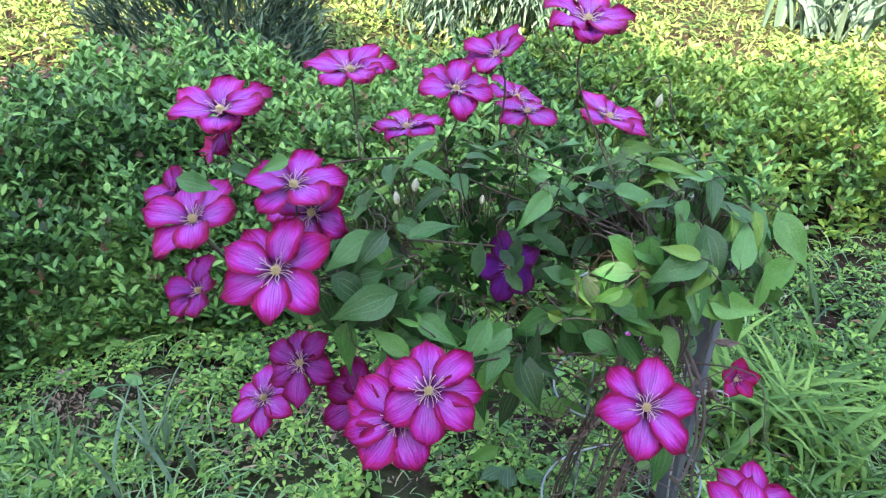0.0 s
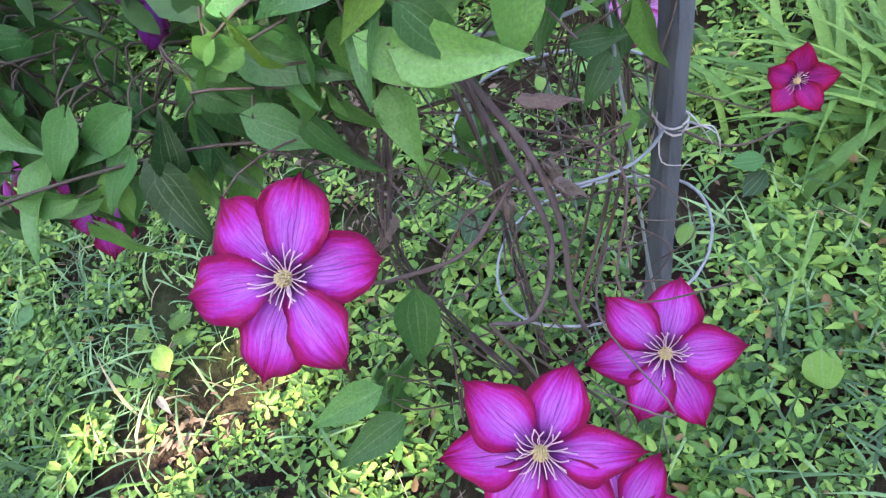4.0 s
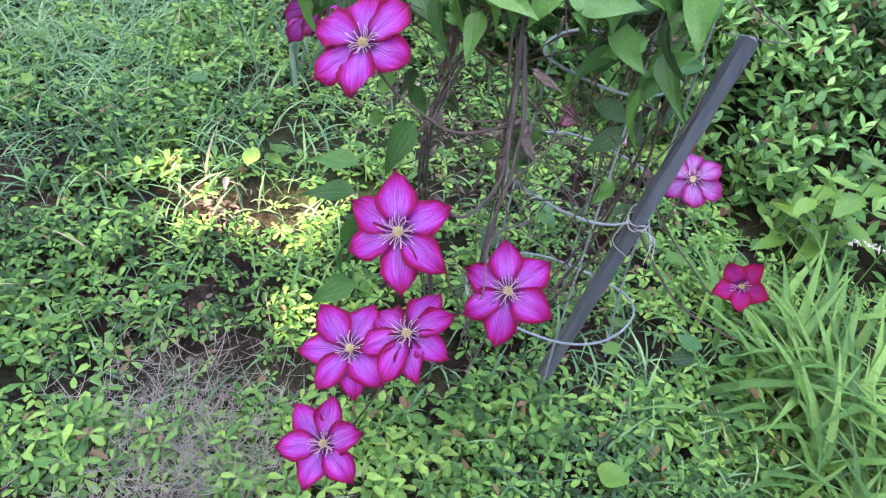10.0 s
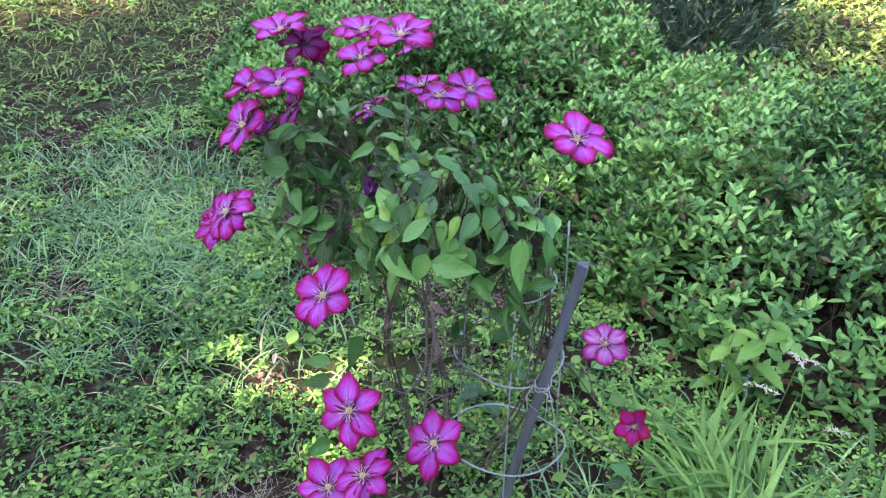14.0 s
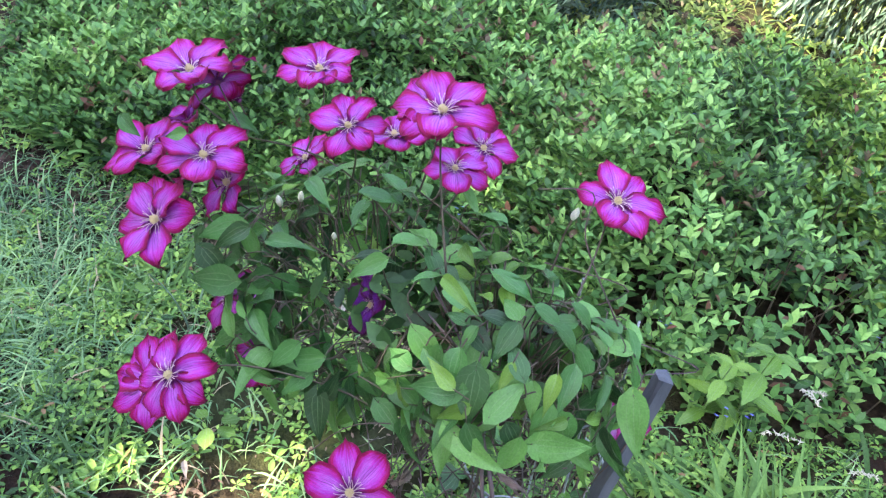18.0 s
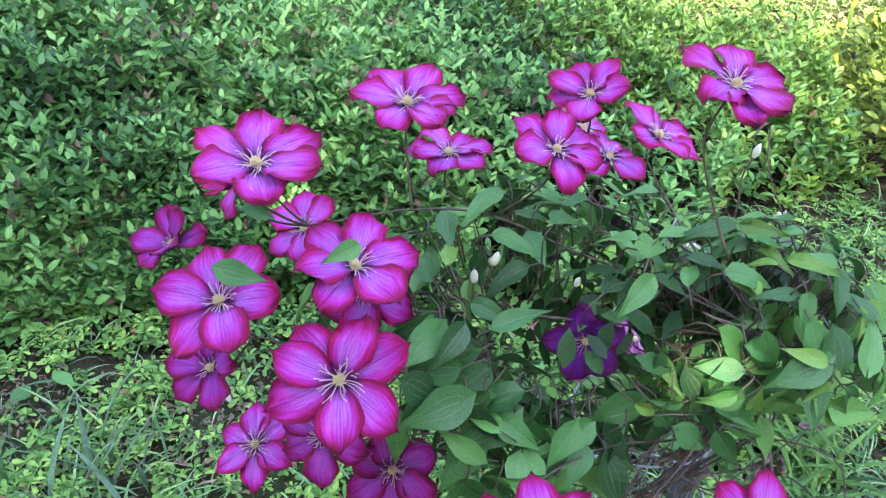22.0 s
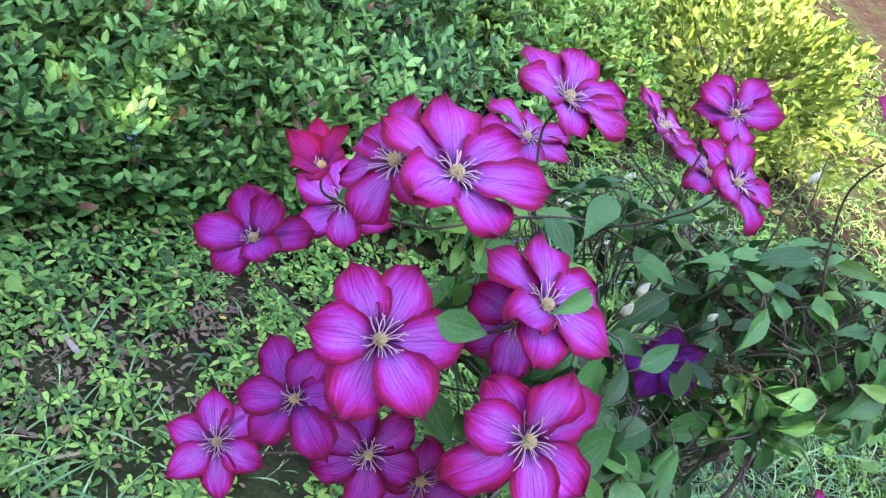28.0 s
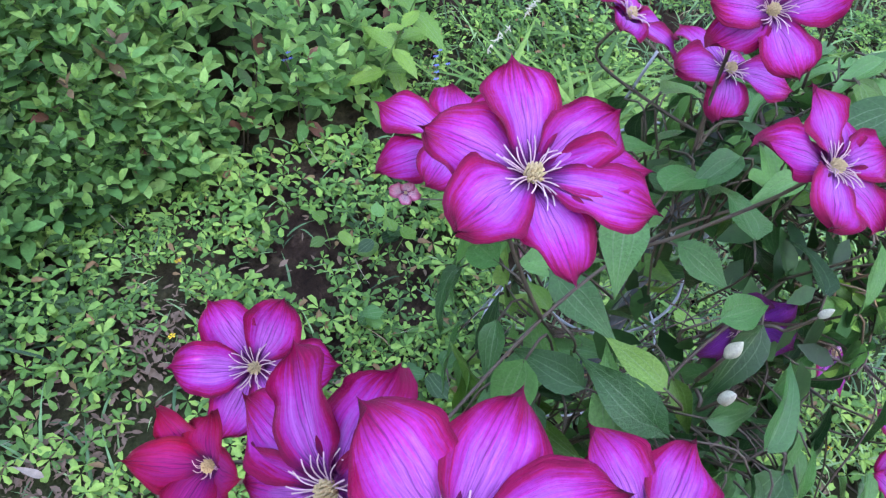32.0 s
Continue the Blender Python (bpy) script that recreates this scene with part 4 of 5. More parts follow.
flower((-0.143, 0.352, 0.439), (-0.25, -0.75, 0.35), 0.034, [(20, 52, 0.9), (95, 60, 1.0), (165, 50, 1.1), (240, 40, 1.0), (310, 55, 0.85)], 0.8, PETAL_SPENT)
flower((-0.138, 0.574, 0.297), (-0.45, -0.40, 0.75), 0.036, [(10, 45, 0.9), (90, 55, 1.0), (175, 40, 1.1), (265, 50, 0.9)], 0.8, PETAL_SPENT)

# ---- clematis stems ----
STEMS = []


def stem(points, r0, r1, mat=STEM, name="stem", label="", knobs=0.12, sides=6):
    child(name, link_mesh(name, *tube(points, r0, r1, sides, 6, knobs), mat, True), clematis, BASE, label)
    STEMS.extend(catmull(points, 5))


# woody main stems from the root, up through the support
braid = random.Random(17)


def bundle(points, strands, spread, r0, r1, tops):
    """Several old stems wound loosely round one another, fanning out at the top."""
    for i in range(strands):
        line = []
        for k, q in enumerate(points):
            a = i * 2.4 + k * 1.1
            w = spread * braid.uniform(0.4, 1.0)
            line.append(Vector(q) + Vector((w * math.cos(a), w * math.sin(a), braid.uniform(-0.01, 0.01))))
        line.append(Vector(tops[i % len(tops)]))
        k = braid.uniform(0.7, 1.15)
        stem(line, r0 * k, r1 * k, knobs=0.3)


bundle([(-0.165, 0.12, -0.02), (-0.19, 0.08, 0.22), (-0.185, 0.045, 0.40), (-0.165, 0.02, 0.53), (-0.133, 0.017, 0.642), (-0.10, 0.03, 0.74), (-0.075, 0.04, 0.82)], 6, 0.010, 0.0019, 0.0014, [(-0.15, 0.08, 0.90), (-0.17, 0.06, 0.86), (-0.22, 0.12, 0.86), (-0.10, 0.09, 0.87)])
bundle([(-0.12, 0.14, -0.02), (-0.097, 0.118, 0.344), (-0.072, 0.078, 0.513), (-0.045, 0.02, 0.70), (-0.07, 0.037, 0.76), (-0.075, 0.04, 0.82)], 4, 0.008, 0.0019, 0.0014, [(-0.13, 0.07, 0.89), (-0.05, 0.10, 0.87), (-0.19, 0.10, 0.87)])
stem([(-0.06, 0.045, 0.72), (-0.015, 0.02, 0.64), (0.0, 0.0, 0.57), (-0.005, -0.01, 0.48), (0.005, -0.02, 0.42)], 0.0034, 0.002)
stem([(-0.07, 0.05, 0.74), (-0.03, 0.015, 0.65), (-0.01, -0.005, 0.56), (-0.03, -0.04, 0.50), (-0.06, -0.065, 0.53)], 0.003, 0.002)
stem([(-0.09, 0.20, -0.02), (0.0, 0.27, 0.30), (0.01, 0.295, 0.60), (-0.04, 0.25, 0.78), (-0.15, 0.18, 0.84)], 0.003, 0.002, TWIG)
stem([(-0.08, 0.20, -0.02), (0.02, 0.29, 0.32), (0.02, 0.30, 0.58), (0.0, 0.25, 0.74)], 0.0028, 0.002, TWIG)
stem([(-0.10, 0.21, 0.0), (-0.01, 0.30, 0.34), (0.0, 0.305, 0.62), (-0.08, 0.22, 0.80)], 0.0024, 0.0018, TWIG)
# branches out to the flowering ends
stem([(-0.10, 0.08, 0.80), (-0.25, 0.09, 0.81), (-0.394, 0.102, 0.816), (-0.50, 0.09, 0.83), (-0.58, 0.08, 0.85)], 0.0018, 0.0013, STALK)
stem([(-0.12, 0.12, 0.82), (-0.28, 0.17, 0.85), (-0.405, 0.186, 0.897), (-0.50, 0.19, 0.90), (-0.62, 0.18, 0.88)], 0.0017, 0.0012, STALK)
stem([(-0.06, 0.05, 0.68), (-0.16, 0.01, 0.69), (-0.262, -0.01, 0.705), (-0.36, -0.07, 0.735), (-0.40, -0.13, 0.76)], 0.0018, 0.0013, STALK)
stem([(-0.10, 0.05, 0.66), (-0.28, 0.04, 0.70), (-0.45, 0.06, 0.74), (-0.58, 0.08, 0.76), (-0.68, 0.10, 0.78)], 0.0018, 0.0013, STALK)
stem([(-0.20, 0.08, 0.62), (-0.36, 0.08, 0.62), (-0.50, 0.12, 0.56), (-0.62, 0.16, 0.48)], 0.0017, 0.0013, STALK)
stem([(-0.03, 0.02, 0.62), (-0.06, -0.05, 0.62), (-0.10, -0.10, 0.66)], 0.0022, 0.0016, TWIG)
stem([(-0.14, 0.05, 0.30), (-0.04, -0.02, 0.34), (0.03, -0.09, 0.40), (0.02, -0.15, 0.36), (0.0, -0.22, 0.24)], 0.0018, 0.0013, STALK)
stem([(-0.06, -0.065, 0.53), (-0.02, -0.10, 0.50), (0.0, -0.14, 0.50)], 0.002, 0.0016, STALK)
stem([(-0.12, 0.18, 0.84), (-0.20, 0.22, 0.87), (-0.30, 0.21, 0.91)], 0.0017, 0.0013, STALK)
stem([(-0.06, 0.20, 0.78), (-0.065, 0.30, 0.77), (-0.08, 0.39, 0.79)], 0.002, 0.0016, STALK)
stem([(0.02, 0.27, 0.45), (0.03, 0.36, 0.38), (0.08, 0.40, 0.30), (0.18, 0.39, 0.26)], 0.0017, 0.0013, STALK)
stem([(0.05, 0.27, 0.40), (0.14, 0.35, 0.24), (0.22, 0.46, 0.14), (0.30, 0.58, 0.06)], 0.0022, 0.0015, TWIG)
# tangled fine dry runners along the top and through the support
tangle = random.Random(9)
for i in range(56):
    a = Vector((tangle.uniform(-0.22, 0.06), tangle.uniform(0.02, 0.28), tangle.uniform(0.28, 0.86)))
    b = a + Vector((tangle.uniform(-0.12, 0.12), tangle.uniform(-0.08, 0.08), tangle.uniform(-0.08, 0.12)))
    c = b + Vector((tangle.uniform(-0.12, 0.08), tangle.uniform(-0.10, 0.08), tangle.uniform(-0.10, 0.06)))
    d = c + Vector((tangle.uniform(-0.08, 0.08), tangle.uniform(-0.06, 0.06), tangle.uniform(-0.10, 0.03)))
    child("runner", link_mesh("runner", *tube([a, b, c, d], 0.0013, 0.0009, 4, 5, 0.1), TWIG if i % 3 else STEM, True), clematis, BASE)


# thin reddish dry twigs hanging down beside the stake
for i in range(20):
    a = Vector((tangle.uniform(-0.04, 0.07), tangle.uniform(0.19, 0.30), tangle.uniform(0.66, 0.76)))
    b = a + Vector((tangle.uniform(-0.03, 0.03), tangle.uniform(-0.03, 0.03), -0.07))
    c = b + Vector((tangle.uniform(-0.04, 0.03), tangle.uniform(-0.03, 0.02), tangle.uniform(-0.14, -0.06)))
    d = c + Vector((tangle.uniform(-0.04, 0.04), tangle.uniform(-0.04, 0.03), tangle.uniform(-0.16, -0.05)))
    child("dry_twig", link_mesh("dry_twig", *tube([a, b, c, d], 0.0014, 0.0008, 4, 4, 0.15), TWIG, True), clematis, BASE)
# peeling bark and shreds along the old stems
for i in range(34):
    q = tangle.choice(STEMS[:150])
    if q.z < 0.25:
        continue
    a = q + Vector((tangle.uniform(-0.008, 0.008), tangle.uniform(-0.008, 0.008), 0))
    b = a + Vector((tangle.uniform(-0.03, 0.03), tangle.uniform(-0.03, 0.02), tangle.uniform(-0.03, 0.02)))
    c = b + Vector((tangle.uniform(-0.02, 0.02), tangle.uniform(-0.02, 0.02), tangle.uniform(-0.05, 0.0)))
    child("bark_shred", link_mesh("bark_shred", *tube([a, b, c], 0.0011, 0.0005, 4, 4, 0.2), STEM, True), clematis, BASE)


def stalk_to(place, n, radius):
    """A slender stalk from the back of a bloom to the nearest stem."""
    back = place - n * radius * 0.12
    if place == FLOWERS_TOP[0]:
        foot = Vector((-0.158, 0.072, 0.93))
    else:
        foot = min(STEMS, key=lambda q: (q - back).length + max(0.0, q.z - back.z) * 2)
    down = Vector((0, 0, -1))
    L = (foot - back).length
    m1 = back - n * min(0.05, 0.25 * L) + down * min(0.02, 0.1 * L)
    m2 = m1.lerp(foot, 0.55) + Vector((0, 0, -0.04 * L))
    child("stalk", link_mesh("stalk", *tube([back, m1, m2, foot], 0.0013, 0.0017, 5, 5), STALK, True), clematis, BASE)


FLOWERS_TOP = [max((p for p, n, r in FLOWERS), key=lambda q: q.z)]
for p, n, r in FLOWERS:
    stalk_to(p, n, r)


# ---- clematis leaves ----
def leaf_mesh(name, wide, fold, arch, mat, seed, notch=0.0):
    """Ovate leaf along +x with a drawn-out tip, folded along the midrib and arched."""
    r = random.Random(seed)
    na, nc = 10, 7
    verts, uvs, faces = [], [], []
    ph = r.uniform(0, 6)
    for i in range(na):
        t = i / (na - 1)
        w = wide * 0.92 * math.sin(math.pi * t ** 0.64) ** 1.05 * (1 - 0.40 * t)
        w = max(w, 0.004)
        for j in range(nc):
            u = -1 + 2 * j / (nc - 1)
            x = t - 0.05 * u * u * (1 - t) - notch * u * u * max(0, 0.2 - t)
            z = fold * abs(u) * w - arch * t * t + 0.030 * abs(u) * math.sin(9 * t + ph + (2 if u > 0 else 0))
            verts.append((x, w * u, z))
            uvs.append((u, t))
    for i in range(na - 1):
        for j in range(nc - 1):
            a = i * nc + j
            faces.append((a, a + 1, a + nc + 1, a + nc))
    return link_mesh("leaf", verts, faces, mat, True, uvs)


LEAF_FORMS = [leaf_mesh("leaf", 0.31, 0.32, 0.20, LEAF, 1), leaf_mesh("leaf", 0.28, 0.42, 0.28, LEAF, 2), leaf_mesh("leaf", 0.33, 0.22, 0.14, LEAF, 3, 0.6), leaf_mesh("leaf", 0.25, 0.5, 0.36, LEAF, 4)]
YOUNG_FORMS = [leaf_mesh("leaf", 0.25, 0.35, 0.15, LEAF_YOUNG, 5), leaf_mesh("leaf", 0.21, 0.5, 0.25, LEAF_YOUNG, 6)]


def crumpled_mesh(wide, roll, seed):
    """A dead leaf shrunk into a twisted, rolled and wrinkled scrap."""
    r = random.Random(seed)
    na, nc = 12, 9
    a, b = r.uniform(0, 6), r.uniform(0, 6)
    verts, uvs, faces = [], [], []
    for i in range(na):
        t = i / (na - 1)
        w = max(0.012, wide * math.sin(math.pi * t ** 0.7) ** 0.7)
        for j in range(nc):
            u = -1 + 2 * j / (nc - 1)
            turn = roll * u + 1.6 * t + 0.4 * math.sin(7 * t + a)
            rad = w * (0.55 + 0.25 * math.sin(5 * u + 9 * t + b)) + 0.03 * math.sin(13 * t + 6 * u)
            verts.append((t + 0.05 * math.sin(8 * u + a), rad * math.sin(turn), rad * math.cos(turn) - 0.25 * t * t + 0.06 * math.sin(6 * t + b)))
            uvs.append((u, t))
    for i in range(na - 1):
        for j in range(nc - 1):
            k = i * nc + j
            faces.append((k, k + 1, k + nc + 1, k + nc))
    return link_mesh("leaf", verts, faces, LEAF_FADED, True, uvs)


FADED_FORMS = [crumpled_mesh(0.26, 1.3, 7), crumpled_mesh(0.32, 1.0, 8), crumpled_mesh(0.22, 1.7, 9)]


def leaf(place, along, up, size, forms, r, name="leaf", parent=None):
    d = Vector(along).normalized()
    s = Vector(up).cross(d)
    s = s.normalized() if s.length > 0.01 else d.orthogonal().normalized()
    m = Matrix.Translation(Vector(place)) @ Matrix((d, s, d.cross(s))).transposed().to_4x4() @ Matrix.Diagonal((size, size * r.uniform(0.85, 1.15), size, 1))
    return child(name, r.choice(forms), parent or clematis, BASE @ m)


leaf_rng = random.Random(77)


DEEP = Vector((-0.286, 0.085, 0.785))
HOLLOW = [Vector(d).normalized() for d in ((-0.10, -0.92, 0.59), (-0.42, -0.68, 0.70), (0.6, -0.68, 0.80), (0.20, -0.74, 0.66), (0.35, -0.85, 0.45))]


def clear(p):
    """No leaf hangs right in front of an open bloom, nor over the bare old stems."""
    if p.x > -0.20 and p.y < 0.13 and p.z < (0.79 if p.x > -0.08 else 0.73) - 0.25 * max(0.0, p.y):
        return False
    for q, n, r in FLOWERS:
        d = (p - q).dot(n)
        if -0.02 < d < 0.28 and ((p - q) - n * d).length < r * 0.95 + 0.02:
            return False
    # the deep purple bloom sits in an open hollow of the foliage
    for d in HOLLOW:
        w = p - DEEP
        k = w.dot(d)
        if -0.03 < k < 0.4 and (w - d * k).length < 0.064:
            return False
    return True


petioles = []


def leafy(centre, radii, count, size0, size1, z_min, forms=None, young=0.1, thick=0.35):
    """Leaves over the outside of one leafy mass, drooping outward."""
    r = leaf_rng
    c = Vector(centre)
    made = 0
    while made < count:
        d = Vector((r.gauss(0, 1), r.gauss(0, 1), r.gauss(0, 1))).normalized()
        q = 1 - thick * r.random() ** 1.5
        p = c + Vector((d.x * radii[0], d.y * radii[1], d.z * radii[2])) * q
        if p.z < z_min or not clear(p) or (d.z < -0.55 and r.random() < 0.6):
            continue
        out = Vector((d.x / radii[0], d.y / radii[1], d.z / radii[2])).normalized()
        tang = out.cross(Vector((r.gauss(0, 1), r.gauss(0, 1), r.gauss(0, 1)))).normalized()
        along = (tang * 0.9 + out * 0.35 + Vector((0, 0, -0.55))).normalized()
        up = (out * 1.1 + Vector((0, 0, 0.45)) + Vector((r.gauss(0, 0.2), r.gauss(0, 0.2), r.gauss(0, 0.2)))).normalized()
        size = r.uniform(size0, size1) * 1.17
        fresh = r.random() < young * (1.6 if d.z > 0.4 else 0.6)
        leaf(p - along * size * 0.4, along, up, size * (0.75 if fresh else 1), YOUNG_FORMS if fresh else (forms or LEAF_FORMS), r)
        foot = p - along * size * 0.4
        petioles.append(tube([foot, foot - along * 0.02 - out * 0.02, foot - out * r.uniform(0.04, 0.08) + Vector((0, 0, -0.02))], 0.0010, 0.0013, 4, 3))
        made += 1


leafy((-0.30, 0.14, 0.79), (0.26, 0.19, 0.15), 165, 0.042, 0.064, 0.5, young=0.10)
leafy((-0.08, 0.09, 0.81), (0.18, 0.15, 0.13), 150, 0.038, 0.062, 0.5, young=0.16)
leafy((-0.37, 0.02, 0.69), (0.15, 0.09, 0.12), 44, 0.046, 0.068, 0.40, young=0.03)
leafy((-0.01, 0.20, 0.73), (0.10, 0.12, 0.11), 70, 0.038, 0.060, 0.4, young=0.15)
leafy((-0.52, 0.12, 0.75), (0.12, 0.10, 0.11), 30, 0.044, 0.066, 0.5, young=0.03)
leafy((-0.12, -0.05, 0.34), (0.13, 0.08, 0.16), 6, 0.055, 0.08, 0.1, young=0.03)
leafy((-0.03, 0.22, 0.52), (0.12, 0.10, 0.16), 22, 0.036, 0.055, 0.3, young=0.1)
leafy((-0.25, 0.14, 0.47), (0.17, 0.10, 0.16), 12, 0.05, 0.075, 0.15, young=0.05)
# larger leaves hanging over the open side
for i in range(130):
    x = leaf_rng.uniform(-0.56, 0.10)
    z = leaf_rng.uniform(0.63, 0.92) - 0.10 * abs(x + 0.22)
    p = Vector((x, 0.005 + 0.25 * max(0, z - 0.80) + leaf_rng.uniform(-0.045, 0.04) + (0.10 if x > -0.02 else 0), z))
    if not clear(p):
        continue
    along = Vector((leaf_rng.gauss(0, 0.75), leaf_rng.gauss(-0.35, 0.25), leaf_rng.gauss(-0.65, 0.35)))
    up = Vector((leaf_rng.gauss(-0.05, 0.3), -0.75, leaf_rng.uniform(0.3, 0.9)))
    s = leaf_rng.uniform(0.052, 0.082)
    leaf(p, along, up, s, LEAF_FORMS, leaf_rng)
    petioles.append(tube([p, p + Vector((0, 0.02, 0.01)), p + Vector((leaf_rng.uniform(-0.02, 0.02), 0.05, 0.0))], 0.0010, 0.0012, 4, 3))
# leaves that stand out on their own
for p, along, up, size, forms in (((-0.700, 0.02, 0.952), (0.9, -0.2, -0.15), (0.3, -0.8, 0.5), 0.046, LEAF_FORMS), ((-0.570, 0.03, 0.975), (-0.8, -0.35, -0.2), (-0.4, -0.8, 0.5), 0.040, LEAF_FORMS), ((-0.70, 0.22, 0.870), (0.7, 0.3, -0.3), (0, -0.5, 0.9), 0.06, LEAF_FORMS),
                                ((-0.13, 0.02, 0.975), (0.9, -0.4, 0.05), (-0.2, -0.5, 0.9), 0.062, YOUNG_FORMS), ((-0.15, 0.09, 0.965), (0.6, -0.6, 0.25), (-0.4, -0.6, 0.7), 0.055, YOUNG_FORMS),
                                ((-0.13, -0.14, 0.565), (-0.9, -0.5, -0.1), (0.2, -0.3, 0.9), 0.072, LEAF_FORMS), ((-0.12, -0.15, 0.53), (-0.8, -0.6, -0.15), (0.2, -0.3, 0.9), 0.075, LEAF_FORMS), ((-0.09, -0.09, 0.63), (-0.1, -0.5, -0.9), (0.3, -0.9, 0.4), 0.08, LEAF_FORMS),
                                ((-0.05, -0.20, 0.46), (-0.5, -0.5, -0.5), (0.2, -0.6, 0.8), 0.075, LEAF_FORMS), ((-0.03, -0.17, 0.40), (-0.2, -0.7, -0.5), (0.2, -0.6, 0.8), 0.07, LEAF_FORMS), ((-0.07, 0.20, 0.80), (0.7, 0.3, 0.1), (-0.2, -0.3, 0.9), 0.07, LEAF_FORMS)):
    leaf(p, along, up, size, forms, leaf_rng)
# smaller leaves deeper inside the plant, their shade painted as a darker green
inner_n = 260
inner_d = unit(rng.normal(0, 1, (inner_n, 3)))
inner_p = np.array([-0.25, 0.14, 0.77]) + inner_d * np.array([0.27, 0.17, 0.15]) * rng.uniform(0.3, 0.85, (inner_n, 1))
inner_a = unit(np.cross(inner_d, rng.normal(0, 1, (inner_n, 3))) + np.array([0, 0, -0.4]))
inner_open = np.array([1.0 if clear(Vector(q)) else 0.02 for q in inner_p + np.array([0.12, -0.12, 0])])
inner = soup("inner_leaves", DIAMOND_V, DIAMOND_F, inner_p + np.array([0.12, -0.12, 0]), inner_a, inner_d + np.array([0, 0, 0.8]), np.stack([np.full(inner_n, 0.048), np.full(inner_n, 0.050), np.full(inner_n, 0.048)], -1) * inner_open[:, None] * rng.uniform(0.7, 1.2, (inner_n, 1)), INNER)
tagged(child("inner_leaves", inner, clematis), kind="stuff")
tagged(child("petiole_growth", link_mesh("petiole_growth", *join(petioles), STALK, True), clematis, BASE), kind="stuff")

# buds on short stalks, and withered leaves hanging in the stems
bud_v, bud_f = [], []
for i in range(9):
    t = i / 8
    w = 0.30 * math.sin(math.pi * (0.12 + 0.85 * t)) ** 0.8 * (1.0 - 0.25 * t)
    for j in range(8):
        a = 2 * math.pi * j / 8
        g = 1 - 0.12 * (j % 2)
        bud_v.append((w * g * math.cos(a), w * g * math.sin(a), t))
for i in range(8):
    for j in range(8):
        bud_f.append((i * 8 + j, i * 8 + (j + 1) % 8, (i + 1) * 8 + (j + 1) % 8, (i + 1) * 8 + j))
bud_f += [tuple(range(8))[::-1], tuple(64 + j for j in range(8))]
BUD_MESH = link_mesh("bud", bud_v, bud_f, BUD, True)


def bud(place, lean, size, foot):
    d = Vector(lean).normalized()
    q = d.to_track_quat("Z", "Y").to_matrix().to_4x4()
    child("bud", BUD_MESH, clematis, BASE @ Matrix.Translation(Vector(place) - d * size * 0.5) @ q @ Matrix.Diagonal((size, size, size, 1)), "closed cream-green flower bud")
    b = Vector(place) - d * size * 0.5
    child("stalk", link_mesh("stalk", *tube([b, b - d * 0.03, (b + Vector(foot)) / 2 + Vector((0, 0, -0.01)), foot], 0.0013, 0.0017, 5, 4), STALK, True), clematis, BASE)


bud((-0.442, 0.072, 0.901), (-0.1, -0.1, 1), 0.019, (-0.425, 0.086, 0.86))
bud((-0.417, 0.090, 0.911), (0.15, 0.0, 1), 0.019, (-0.420, 0.09, 0.86))
bud((-0.070, 0.231, 0.975), (0.2, 0.1, 1), 0.020, (-0.08, 0.20, 0.86))
bud((-0.33, 0.06, 0.905), (0.1, -0.2, 1), 0.014, (-0.34, 0.09, 0.85))
WITHERED = (((-0.010, 0.010, 0.712), (0.9, -0.1, -0.1), 0.042), ((-0.008, 0.018, 0.640), (0.5, -0.4, -0.9), 0.045), ((-0.005, 0.012, 0.625), (0.8, -0.2, -0.6), 0.040), ((-0.020, 0.020, 0.64), (-0.2, -0.3, -1), 0.036),
            ((-0.075, 0.07, 0.53), (0.3, -0.3, -1), 0.055), ((-0.06, 0.06, 0.56), (-0.3, 0.0, -1), 0.045), ((-0.145, 0.015, 0.70), (0.1, -0.3, -0.9), 0.055), ((-0.150, 0.02, 0.66), (-0.2, -0.1, -1), 0.045),
            ((-0.16, 0.02, 0.58), (-0.1, -0.1, -1), 0.06), ((-0.17, 0.02, 0.55), (-0.3, -0.2, -0.9), 0.045), ((0.05, 0.26, 0.50), (0.2, 0.1, -1), 0.04), ((0.02, 0.25, 0.60), (-0.2, -0.3, -1), 0.045))
for p, d, s in WITHERED:
    ob = leaf(p, d, (1, -1, 0.2), s, FADED_FORMS, leaf_rng, "withered_leaf")
    tagged(ob, "curled dry grey-pink leaf")

